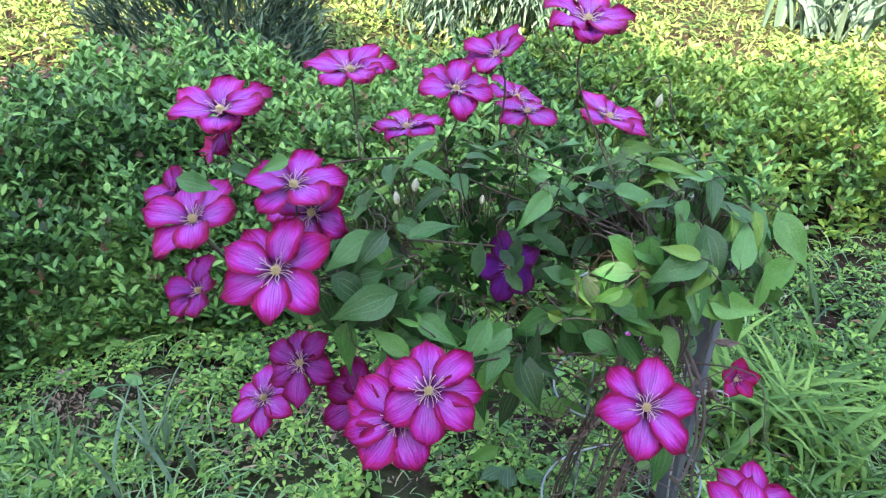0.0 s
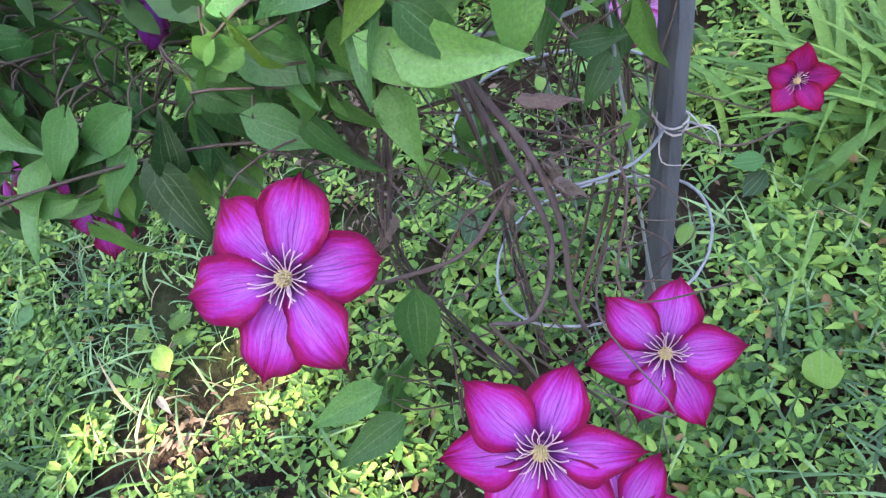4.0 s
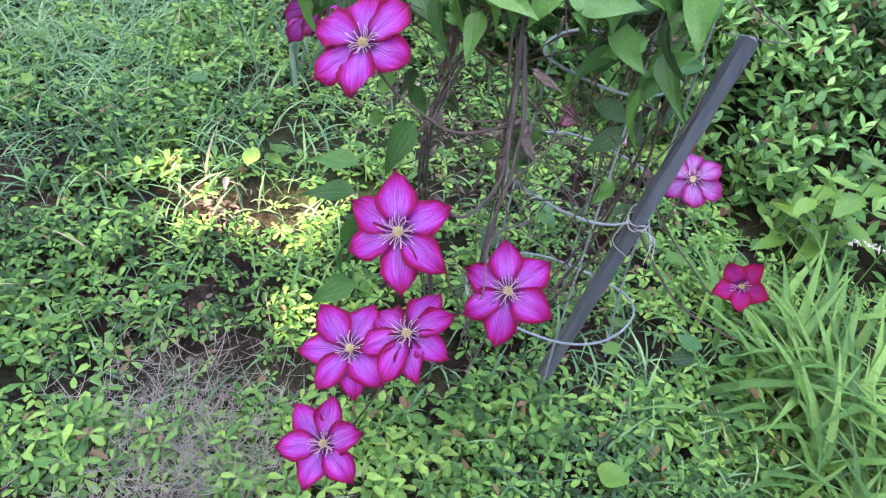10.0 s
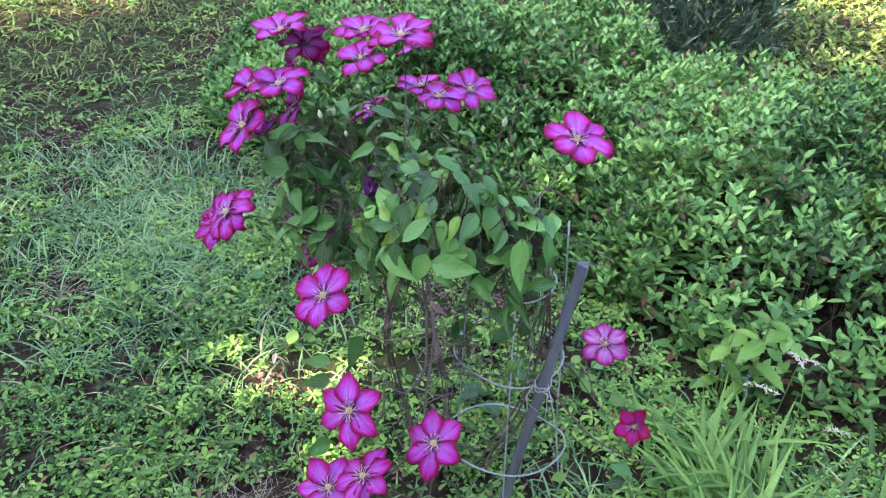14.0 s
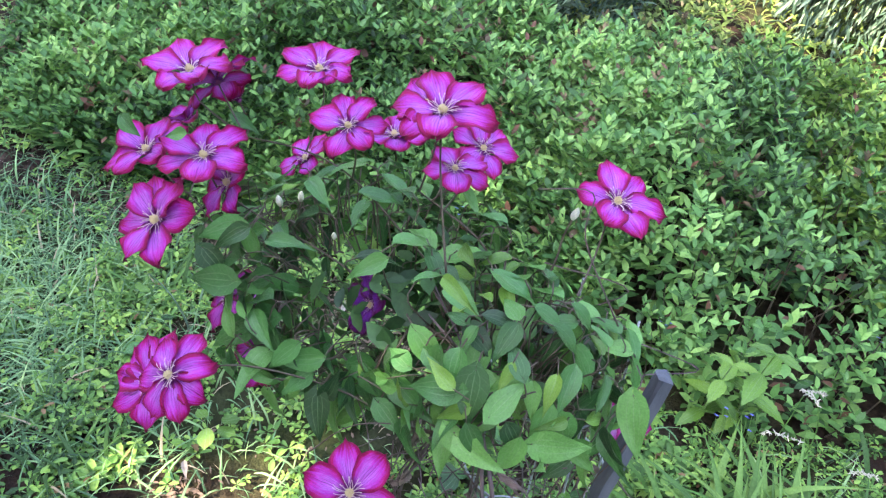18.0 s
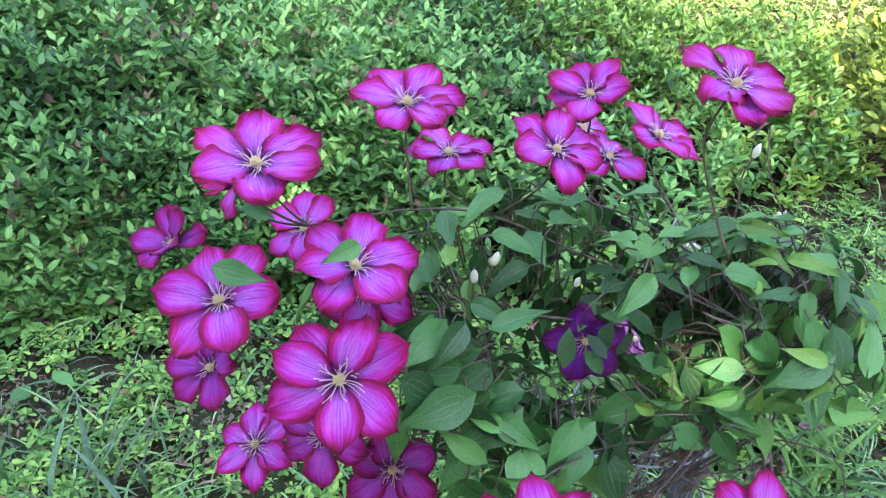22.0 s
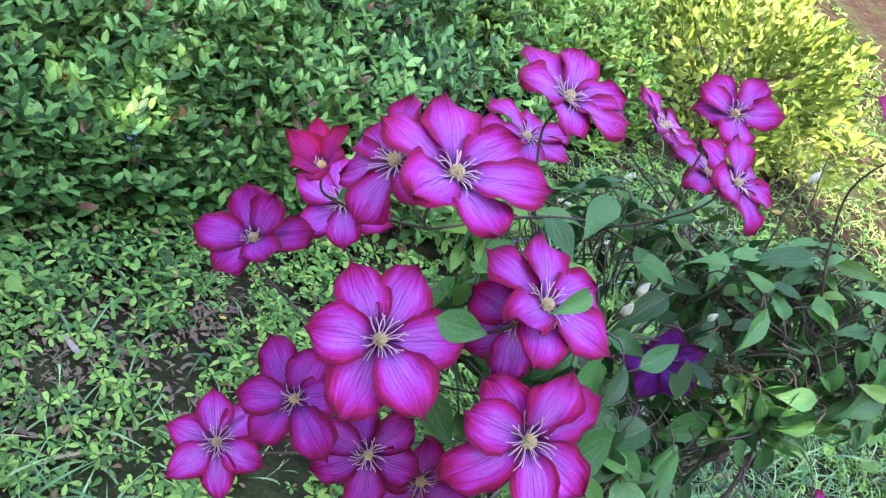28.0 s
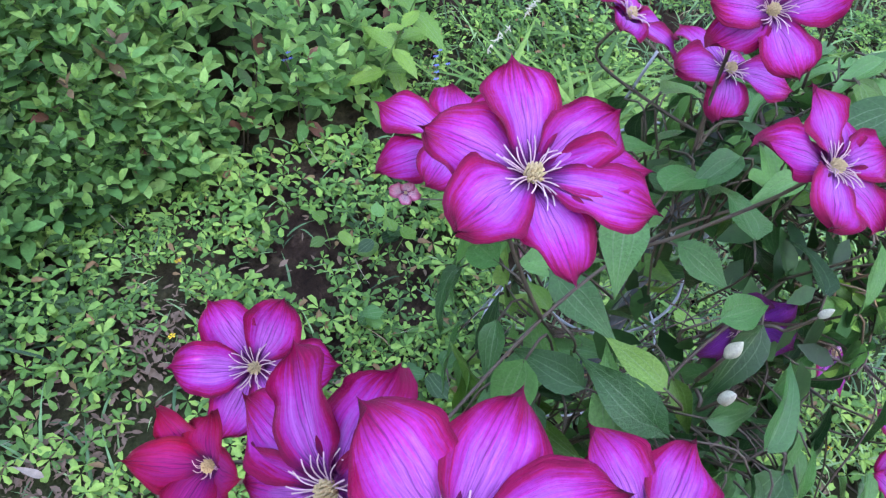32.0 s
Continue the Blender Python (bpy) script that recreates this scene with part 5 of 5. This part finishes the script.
# ---- support: weathered stake and wire cage ----
def build_stake():
    top, foot = Vector((0.100, 0.292, 0.735)), Vector((0.030, 0.160, -0.08))
    axis = (top - foot).normalized()
    wide = Vector((-0.48, 0.88, 0)).cross(axis).cross(axis).normalized()
    thin = axis.cross(wide).normalized()
    r = random.Random(4)
    verts, faces = [], []
    n = 26
    for i in range(n):
        t = i / (n - 1)
        p = foot.lerp(top, t)
        for k, (a, b) in enumerate(((1, 0.7), (0.7, 1), (-0.7, 1), (-1, 0.7), (-1, -0.7), (-0.7, -1), (0.7, -1), (1, -0.7))):
            w = 0.0195 * (1 + 0.05 * math.sin(i * 1.7 + k)) + r.uniform(-0.0012, 0.0012)
            h = 0.011 * (1 + 0.08 * math.sin(i * 2.1 + 2 * k))
            q = p + wide * a * w + thin * b * h
            if i == n - 1:
                q -= axis * (0.012 * r.random() + (0.010 if a < 0 else 0))
            verts.append(tuple(q - foot))
    for i in range(n - 1):
        for k in range(8):
            faces.append((i * 8 + k, i * 8 + (k + 1) % 8, (i + 1) * 8 + (k + 1) % 8, (i + 1) * 8 + k))
    faces += [tuple(range(8))[::-1], tuple((n - 1) * 8 + k for k in range(8))]
    stake = new("wooden_stake", link_mesh("wooden_stake", verts, faces, WOOD))
    stake.location = foot
    tagged(stake, "leaning weathered grey wooden stake behind the clematis stems", "stake")


build_stake()
cage = thing("wire_cage", "bent galvanised wire plant cage round the clematis stems", "plant support", at=(-0.04, 0.24, 0))


def hoop(cx, cy, cz, rx, ry, tilt, sag):
    pts = []
    for i in range(25):
        a = 2 * math.pi * i / 24
        pts.append((cx + rx * math.cos(a) + 0.04, cy + ry * math.sin(a) - 0.24, cz + tilt * math.cos(a + 0.6) + sag * math.sin(3 * a)))
    child("hoop", link_mesh("hoop", *tube(pts, 0.0021, 0.0021, 6, 2), WIRE, True), cage)


hoop(-0.05, 0.26, 0.42, 0.125, 0.115, 0.012, 0.006)
hoop(-0.03, 0.24, 0.17, 0.150, 0.140, 0.05, 0.008)
hoop(-0.06, 0.26, 0.62, 0.10, 0.09, 0.01, 0.004)
for i, (ax, ay) in enumerate(((0.045, 0.175), (-0.13, 0.19), (-0.08, 0.37), (0.055, 0.33))):
    k = 1.25
    pts = [(-0.04 + (ax + 0.04) * k, 0.24 + (ay - 0.24) * k, -0.05), (ax, ay, 0.2), (-0.05 + (ax + 0.05) * 0.92, 0.25 + (ay - 0.25) * 0.92, 0.45), (-0.05 + (ax + 0.05) * 0.8, 0.25 + (ay - 0.25) * 0.8, 0.78)]
    child("upright", link_mesh("upright", *tube([(x + 0.04, y - 0.24, z) for x, y, z in pts], 0.0020, 0.0020, 6, 5), WIRE, True), cage)


# pale twine that ties the cage to the stake
def build_twine():
    top, foot = Vector((0.100, 0.292, 0.735)), Vector((0.030, 0.160, -0.08))
    r = random.Random(21)
    ob = thing("twine_tie", "frayed pale twine tied round the stake and the wire", "twine", at=tuple(foot.lerp(top, 0.62)))
    c = Vector((0, 0, 0))
    axis = (top - foot).normalized()
    wide = Vector((-0.48, 0.88, 0)).cross(axis).cross(axis).normalized()
    thin = axis.cross(wide).normalized()
    for i in range(2):
        pts = [c + wide * 0.029 * math.cos(2 * math.pi * k / 12) + thin * 0.0165 * math.sin(2 * math.pi * k / 12) + axis * (0.007 * i + 0.004 * math.sin(k + i)) for k in range(13)]
        child("loop", link_mesh("loop", *tube(pts, 0.0013, 0.0013, 5, 2), TWINE, True), ob)
    for i in range(9):
        a = r.uniform(0, 6.28)
        p0 = wide * 0.026 * math.cos(a) + thin * 0.015 * math.sin(a)
        p1 = p0 + Vector((r.uniform(-0.01, 0.04), r.uniform(-0.04, 0.01), r.uniform(-0.03, 0.02)))
        p2 = p1 + Vector((r.uniform(-0.02, 0.03), r.uniform(-0.03, 0.02), r.uniform(-0.06, -0.01)))
        child("frayed_end", link_mesh("frayed_end", *tube([p0, p1, p2], 0.0011, 0.0006, 4, 4), TWINE, True), ob)


build_twine()


# ---- bushes and plants round about ----
def shrub(name, label, centre, radii, count, leaf_size, mat, narrow=1.0, category="bush", stems=14, rise=0.5):
    """A rounded shrub: limbs from one foot and many small leaves in clumps, denser outside."""
    ob = thing(name, label, category, at=(centre[0], centre[1], 0))
    r = random.Random(int(abs(centre[0]) * 100 + abs(centre[1]) * 37))
    for i in range(stems):
        a = r.uniform(0, 6.28)
        q = r.uniform(0.3, 0.85)
        tip = (radii[0] * q * math.cos(a), radii[1] * q * math.sin(a), centre[2] + radii[2] * r.uniform(0.1, 0.8))
        child("branch", link_mesh("branch", *tube([(0.03 * math.cos(a), 0.03 * math.sin(a), -0.02), (tip[0] * 0.4, tip[1] * 0.4, tip[2] * 0.55), tip], 0.008, 0.002, 5, 4), DARKBUSH if rise != 0.5 else STALK, True), ob)
    n = count
    d = unit(rng.normal(0, 1, (n, 3)))
    lump = 1 + 0.16 * np.sin(5 * d[:, 0] + 3 * d[:, 2]) + 0.12 * np.sin(9 * d[:, 1] - 4 * d[:, 0]) + rng.normal(0, 0.06, n)
    q = (0.55 + 0.45 * rng.uniform(0, 1, n) ** 0.6) * lump
    p = d * np.array(radii) * q[:, None] + np.array([0, 0, centre[2]])
    k = p[:, 2] > 0.02
    p, d = p[k], d[k]
    m = len(p)
    along = unit(d * 0.7 + rng.normal(0, 0.55, (m, 3)) + np.array([0, 0, rise]))
    up = unit(rng.normal(0, 0.5, (m, 3)) + np.array([0, -0.2, 1.0]))
    s = rng.uniform(0.7, 1.3, m) * leaf_size
    me = soup("leaves", DIAMOND_V, DIAMOND_F, p, along, up, np.stack([s, s * narrow, s], -1), mat)
    tagged(child("leaves", me, ob), kind="stuff")
    return ob


shrub("dark_bush", "dark grey-green bush with narrow upright leaves", (-1.47, 2.90, 0.46), (0.52, 0.42, 0.62), 7000, 0.085, DARKBUSH, 0.34, stems=26, rise=1.1)
shrub("weeping_bush", "dark green bush with narrow hanging leaves", (0.0, 3.85, 0.42), (0.62, 0.45, 0.50), 6000, 0.10, DARKBUSH, 0.34, stems=20, rise=-1.0)
shrub("golden_bush", "golden yellow leafed shrub in full sun", (1.85, 1.85, 0.28), (0.46, 0.62, 0.38), 5200, 0.055, YELLOW, 0.9)
shrub("pale_bush", "pale grey-green low bush in the sun", (-3.6, 2.2, 0.2), (0.5, 0.35, 0.25), 1500, 0.05, IRIS, 0.8)


def sword_clump(centre, count, h0, h1, label):
    ob = thing("iris_clump", label, "iris", at=(*centre, 0))
    az = rng.uniform(0, 2 * math.pi, count)
    lean = rng.uniform(0.02, 0.45, count)
    d = np.stack([np.cos(az) * lean, np.sin(az) * lean, np.ones(count)], -1)
    up = np.stack([np.cos(az), np.sin(az), -lean], -1)
    p = np.stack([rng.normal(0, 0.12, count), rng.normal(0, 0.12, count), 0 * az], -1)
    forms = [link_mesh("blade", *blade_template(bend, 0.045, 6), IRIS) for bend in (0.15, 0.35, 0.6)]
    for i in range(count):
        x_axis, z_axis = Vector(d[i]).normalized(), Vector(up[i])
        y_axis = z_axis.cross(x_axis).normalized()
        size = rng.uniform(h0, h1)
        child("blade", forms[i % 3], ob, Matrix.Translation(p[i]) @ Matrix((x_axis, y_axis, x_axis.cross(y_axis))).transposed().to_4x4() @ Matrix.Diagonal((size, size, size, 1)))


sword_clump((1.98, 3.95), 90, 0.30, 0.62, "clump of blue-green sword-shaped iris leaves")
sword_clump((2.4, 4.2), 60, 0.30, 0.55, "smaller clump of blue-green sword-shaped iris leaves")


def build_tpost():
    post = thing("steel_fence_post", "dark green painted steel fence post standing in the grass", "fence post", at=(-3.17, 2.28, 0))
    web = [(-0.02, -0.004), (0.02, -0.004), (0.02, 0.004), (0.004, 0.004), (0.004, 0.032), (-0.004, 0.032), (-0.004, 0.004), (-0.02, 0.004)]
    v = [(x, y, z) for z in (-0.1, 1.2) for x, y in web]
    f = [(i, (i + 1) % 8, 8 + (i + 1) % 8, 8 + i) for i in range(8)] + [tuple(range(8))[::-1], tuple(range(8, 16))]
    child("shaft", link_mesh("shaft", v, f, TPOST), post)
    for i in range(14):
        z = 0.12 + i * 0.075
        bv, bf = tube([(0, -0.003, z), (0, -0.014, z)], 0.006, 0.004, 6, 1)
        child("stud", link_mesh("stud", bv, bf, TPOST), post)


build_tpost()


# ---- single weeds and small things on the ground ----
def toothed_leaf(wide, teeth, mat, name="leaf"):
    verts, faces, uvs = [], [], []
    n = teeth * 2 + 1
    for i in range(n):
        t = i / (n - 1)
        w = max(0.004, wide * math.sin(math.pi * t ** 0.8) * (1 + (0.14 if i % 2 else -0.10)))
        z = -0.25 * t * t
        verts += [(t - 0.02, w, z + 0.25 * w), (t, w * 0.5, z + 0.08 * w), (t, 0, z), (t, -w * 0.5, z + 0.08 * w), (t - 0.02, -w, z + 0.25 * w)]
        uvs += [(1, t), (0.5, t), (0, t), (-0.5, t), (-1, t)]
    for i in range(n - 1):
        for j in range(4):
            a = i * 5 + j
            faces.append((a, a + 1, a + 6, a + 5))
    return link_mesh(name, verts, faces, mat, True, uvs)


TOOTHED = toothed_leaf(0.22, 7, LEAF_YOUNG)


def upright_weed(place, height, pairs, size, label, mesh, seed):
    r = random.Random(seed)
    ob = thing("leafy_weed", label, "weed", at=place)
    top = Vector((0.02, -0.03, height))
    child("stem", link_mesh("stem", *tube([(0, 0, -0.02), (0.005, -0.01, height * 0.5), top], 0.0028, 0.0016, 6, 5), LEAF_YOUNG, True), ob)
    for k in range(pairs):
        t = 1 - 0.75 * k / max(1, pairs - 1)
        for side in (0, math.pi):
            a = k * 1.4 + side + r.uniform(-0.3, 0.3)
            d = Vector((math.cos(a), math.sin(a), 0.25 - 0.5 * (1 - t)))
            d.normalize()
            s = Vector((0, 0, 1)).cross(d).normalized()
            sz = size * (0.65 if k == 0 else 1) * r.uniform(0.85, 1.1)
            m = Matrix.Translation((0.02 * t, -0.03 * t, height * t)) @ Matrix((d, s, d.cross(s))).transposed().to_4x4() @ Matrix.Diagonal((sz, sz, sz, 1))
            child("leaf", mesh, ob, m)
    return ob


upright_weed((0.20, 0.95, 0), 0.32, 4, 0.105, "fresh green upright weed with toothed leaves by the bed", TOOTHED, 1)
upright_weed((0.13, 0.92, 0), 0.26, 4, 0.09, "fresh green upright weed with toothed leaves by the bed", TOOTHED, 2)


def heart_leaf_mesh(mat):
    verts, faces, uvs = [(0, 0, 0)], [], [(0, 0.2)]
    n = 22
    for i in range(n):
        a = 2 * math.pi * i / n
        r = 0.5 * (1 - 0.28 * math.cos(a) + 0.10 * math.cos(2 * a)) * (1.25 if i == n // 2 else 1)
        verts.append((-r * math.cos(a) * 1.05, r * math.sin(a), 0.05 * math.sin(3 * a) + 0.06))
        uvs.append((math.sin(a), 0.5 - 0.5 * math.cos(a)))
    for i in range(n):
        faces.append((0, 1 + i, 1 + (i + 1) % n))
    return link_mesh("leaf", verts, faces, mat, True, uvs)


HEART = heart_leaf_mesh(LEAF_YOUNG)
HEART_DARK = heart_leaf_mesh(LEAF)


def heart_weed(x, y, count, size, label, mesh, seed):
    r = random.Random(seed)
    ob = thing("heart_leaf_weed", label, "weed", "heart-leaved weeds", (x, y, 0))
    for k in range(count):
        a = r.uniform(0, 6.28)
        out = r.uniform(0.02, 0.05) if count > 1 else 0.01
        h = r.uniform(0.05, 0.10)
        tip = Vector((out * math.cos(a), out * math.sin(a), h))
        child("stalk", link_mesh("stalk", *tube([(0, 0, -0.01), tip * 0.6, tip], 0.0012, 0.0010, 4, 3), BLADE, True), ob)
        sz = size * r.uniform(0.8, 1.15)
        m = Matrix.Translation(tip) @ Matrix.Rotation(a, 4, "Z") @ Matrix.Rotation(r.uniform(0.0, 0.5), 4, "Y") @ Matrix.Diagonal((sz, sz, sz, 1))
        child("leaf", mesh, ob, m)


def rock(x, y, size, seed):
    r = random.Random(seed)
    verts, faces = [], []
    for i in range(7):
        t = i / 6
        w = math.sin(math.pi * (0.08 + 0.84 * t)) ** 0.7
        for j in range(9):
            a = 2 * math.pi * j / 9
            k = w * (1 + r.uniform(-0.22, 0.22))
            verts.append((size * (t - 0.5) * 1.7, size * 0.55 * k * math.cos(a), size * 0.38 * (k * math.sin(a) + 0.5)))
    for i in range(6):
        for j in range(9):
            faces.append((i * 9 + j, i * 9 + (j + 1) % 9, i * 9 + 9 + (j + 1) % 9, i * 9 + 9 + j))
    faces += [tuple(range(9))[::-1], tuple(54 + j for j in range(9))]
    ob = new("stone", link_mesh("stone", verts, faces, STONE))
    ob.matrix_world = Matrix.Translation((x, y, float(relief(x, y)))) @ Matrix.Rotation(r.uniform(0, 3), 4, "Z")
    tagged(ob, "pale grey rough stone at the foot of the bed", "stone", "stones")


for i, (x, y, size) in enumerate(((-1.45, 0.86, 0.055), (-1.28, 0.92, 0.045), (-1.39, 0.76, 0.03), (-0.203, -0.255, 0.022))):
    rock(x, y, size, i)
heart_weed(0.25, 0.09, 1, 0.055, "single bright heart-shaped leaf on the ground", HEART, 3)
spots = random.Random(12)
for i in range(26):
    x, y = spots.uniform(-1.4, 1.3), spots.uniform(-0.5, 1.2)
    if not in_bed(np.array([x]), np.array([y]))[0]:
        heart_weed(x, y, spots.randint(2, 4), spots.uniform(0.026, 0.042), "small weed with rounded heart-shaped leaves", HEART if i % 3 else HEART_DARK, 50 + i)

# small wild flowers: blue ones in the bed's edge, yellow ones in the grass
bloom_v, bloom_f = [(0, 0, 0.02)], []
for i in range(5):
    a = 2 * math.pi * i / 5
    for da, rr in ((-0.45, 0.75), (0.0, 1.0), (0.45, 0.75)):
        bloom_v.append((rr * math.cos(a + da), rr * math.sin(a + da), 0.12 if da == 0 else 0.2))
    k = 1 + i * 3
    bloom_f += [(0, k, k + 1), (0, k + 1, k + 2)]
BLOOM_BLUE = link_mesh("petals", bloom_v, bloom_f, BLUE)
BLOOM_YELLOW = link_mesh("petals", bloom_v, bloom_f, YELLOWFLOWER)


def wild_flower(x, y, z, size, mesh, name, label, group):
    ob = thing(name, label, "wild flower", group, (x, y, 0))
    child("stem", link_mesh("stem", *tube([(0, 0, -0.01), (0.01, 0, z * 0.6), (0, 0, z)], 0.0011, 0.0009, 4, 3), BLADE, True), ob)
    child("corolla", mesh, ob, Matrix.Translation((0, 0, z)) @ Matrix.Rotation(-0.5, 4, "X") @ Matrix.Diagonal((size, size, size, 1)))


for x, y, z in ((-0.37, 1.12, 0.10), (-0.39, 1.08, 0.13), (0.205, 1.0, 0.09), (0.18, 0.80, 0.20), (0.23, 0.83, 0.17), (-0.05, 1.0, 0.18), (-0.95, 1.05, 0.2), (-1.05, 0.98, 0.12), (-0.7, 1.02, 0.22), (0.42, 1.25, 0.22)):
    for k in range(3):
        wild_flower(x + spots.uniform(-0.02, 0.02), y + spots.uniform(-0.02, 0.02), z + spots.uniform(-0.02, 0.02), 0.0065, BLOOM_BLUE, "blue_wild_flower", "tiny blue wild flower on a thin stem", "blue wild flowers")
for i in range(16):
    x, y = spots.uniform(-1.0, 1.2), spots.uniform(1.2, 2.4)
    wild_flower(x, y, float(bed_height(np.array([x]), np.array([y]))[0]) + 0.02, 0.009, BLOOM_BLUE, "blue_wild_flower", "tiny blue wild flower on a thin stem", "blue wild flowers")
for x, y, z in ((0.178, 0.202, 0.055), (-0.424, 0.825, 0.02), (-0.33, 0.90, 0.03), (-0.52, 0.70, 0.03), (0.30, -0.25, 0.03), (-2.9, 0.35, 0.05), (-2.6, 0.2, 0.05)):
    wild_flower(x, y, z, 0.008, BLOOM_YELLOW, "yellow_wild_flower", "tiny yellow wild flower in the grass", "yellow wild flowers")


def seed_stalk(x, y, height, bend, label):
    ob = thing("seed_stalk", label, "grass stalk", "seed stalks", (x, y, 0))
    pts = [(0, 0, -0.02), (0.01, 0, height * 0.6), (bend * 0.3, 0.01, height * 0.95), (bend, 0.02, height)]
    child("stem", link_mesh("stem", *tube(pts, 0.0016, 0.0010, 5, 6), BLADE, True), ob)
    line = catmull(pts, 6)[-7:]
    r = random.Random(int(x * 1000))
    grains = []
    for q in line:
        for k in range(5):
            d = Vector((r.gauss(0, 1), r.gauss(0, 1), r.gauss(0, 1))).normalized() * 0.006
            grains.append(tube([q, q + d, q + d * 1.6], 0.0018, 0.0006, 4, 1))
    child("seed_head", link_mesh("seed_head", *join(grains), SEEDHEAD, True), ob)


for x, y, h, b in ((0.36, 0.86, 0.30, -0.06), (0.30, 0.92, 0.26, 0.05), (0.44, 0.80, 0.22, 0.06), (0.55, 0.95, 0.34, 0.04), (0.24, 0.75, 0.26, 0.10)):
    seed_stalk(x, y, h, b, "arching grass stalk with a pale seed head")


def litter():
    # curled dead leaves and bits of bark lying about
    r = random.Random(31)
    forms = FADED_FORMS
    flat = leaf_mesh("dead_leaf", 0.28, 0.35, 0.15, LITTER, 41)
    for i in range(46):
        x, y = r.uniform(-1.9, 1.0), r.uniform(-0.6, 1.0)
        s = r.uniform(0.02, 0.045)
        ob = new("dead_leaf", flat)
        ob.matrix_world = Matrix.Translation((x, y, 0.018 + relief(x, y))) @ Matrix.Rotation(r.uniform(0, 6.3), 4, "Z") @ Matrix.Rotation(r.uniform(-0.5, 0.5), 4, "X") @ Matrix.Diagonal((s, s, s, 1))
        tagged(ob, "dry brown dead leaf lying on the soil", "dead leaf", "dead leaves")
    for x, y, s in ((-0.764, 0.036, 0.055), (-0.204, -0.251, 0.05), (-0.245, 0.967, 0.06), (-0.80, 0.62, 0.05)):
        ob = new("bark_chip", leaf_mesh("bark_chip", 0.16, 0.6, -0.1, STRAW, int(s * 1000) + int(abs(x) * 50)))
        ob.matrix_world = Matrix.Translation((x, y, 0.03)) @ Matrix.Rotation(r.uniform(0, 6.3), 4, "Z") @ Matrix.Diagonal((s, s, s, 1))
        tagged(ob, "pale dry bark chip lying among the herbs", "bark chip", "bark chips")
    # bare mulch of dead leaves and chips behind the bed
    n = 1500
    mx, my = rng.normal(-2.85, 0.30, n), rng.normal(2.75, 0.26, n)
    az = rng.uniform(0, 6.28, n)
    me = soup("leaf_mulch", DIAMOND_V, DIAMOND_F, np.stack([mx, my, relief(mx, my) + rng.uniform(0.004, 0.03, n)], -1), np.stack([np.cos(az), np.sin(az), rng.normal(0, 0.2, n)], -1), np.stack([rng.normal(0, 0.35, n), rng.normal(0, 0.35, n), np.ones(n)], -1), rng.uniform(0.025, 0.06, n), LITTER)
    tagged(new("leaf_mulch", me), "patch of brown dead leaves and chips behind the bed", "mulch", kind="stuff")
    # crumbs of bark, twigs and dead leaf between the herbs
    spots_x = np.concatenate([rng.normal(x, 0.7 * r, int(2600 * r)) for x, y, r in BARE])
    spots_y = np.concatenate([rng.normal(y, 0.5 * r, int(2600 * r)) for x, y, r in BARE])
    cx = np.concatenate([rng.normal(-0.75, 0.28, 700), rng.normal(-1.35, 0.35, 400), rng.normal(-0.1, 0.25, 400), rng.uniform(-2.4, 1.6, 1100), spots_x])
    cy = np.concatenate([rng.normal(0.60, 0.16, 700), rng.normal(0.45, 0.18, 400), rng.normal(-0.25, 0.2, 400), rng.uniform(-0.9, 1.1, 1100), spots_y])
    k = ~in_bed(cx, cy)
    cx, cy = cx[k], cy[k]
    m = len(cx)
    az = rng.uniform(0, 6.28, m)
    size = rng.uniform(0.008, 0.024, m)
    me = soup("ground_litter", DIAMOND_V, DIAMOND_F, np.stack([cx, cy, relief(cx, cy) + rng.uniform(0.006, 0.03, m)], -1), np.stack([np.cos(az), np.sin(az), rng.normal(0, 0.25, m)], -1), np.stack([rng.normal(0, 0.4, m), rng.normal(0, 0.4, m), np.ones(m)], -1), np.stack([size, size * rng.uniform(0.35, 1.1, m), size], -1), LITTER)
    tagged(new("ground_litter", me), "crumbs of brown bark and dead leaf on the soil", "mulch", kind="stuff")
    # matted dry grass
    cx = np.concatenate([rng.normal(-0.20, 0.12, 2600), rng.normal(-2.1, 0.25, 200), rng.normal(0.2, 0.5, 200)])
    cy = np.concatenate([rng.normal(-0.38, 0.10, 2600), rng.normal(0.25, 0.2, 200), rng.normal(0.1, 0.5, 200)])
    k = ~in_bed(cx, cy)
    cx, cy = cx[k], cy[k]
    az = rng.uniform(0, 6.28, len(cx))
    v, f = blade_template(0.5, 0.009, 4)
    d = np.stack([np.cos(az), np.sin(az), rng.uniform(0.0, 0.35, len(cx))], -1)
    me = soup("dry_grass", v, f, np.stack([cx, cy, 0.01 + rng.uniform(0, 0.03, len(cx))], -1), d, np.tile([0, 0, 1.0], (len(cx), 1)), rng.uniform(0.03, 0.085, len(cx)), STRAW)
    tagged(new("dry_grass", me), "matted straw-coloured dry grass lying on the ground", "dry grass", kind="stuff")


litter()
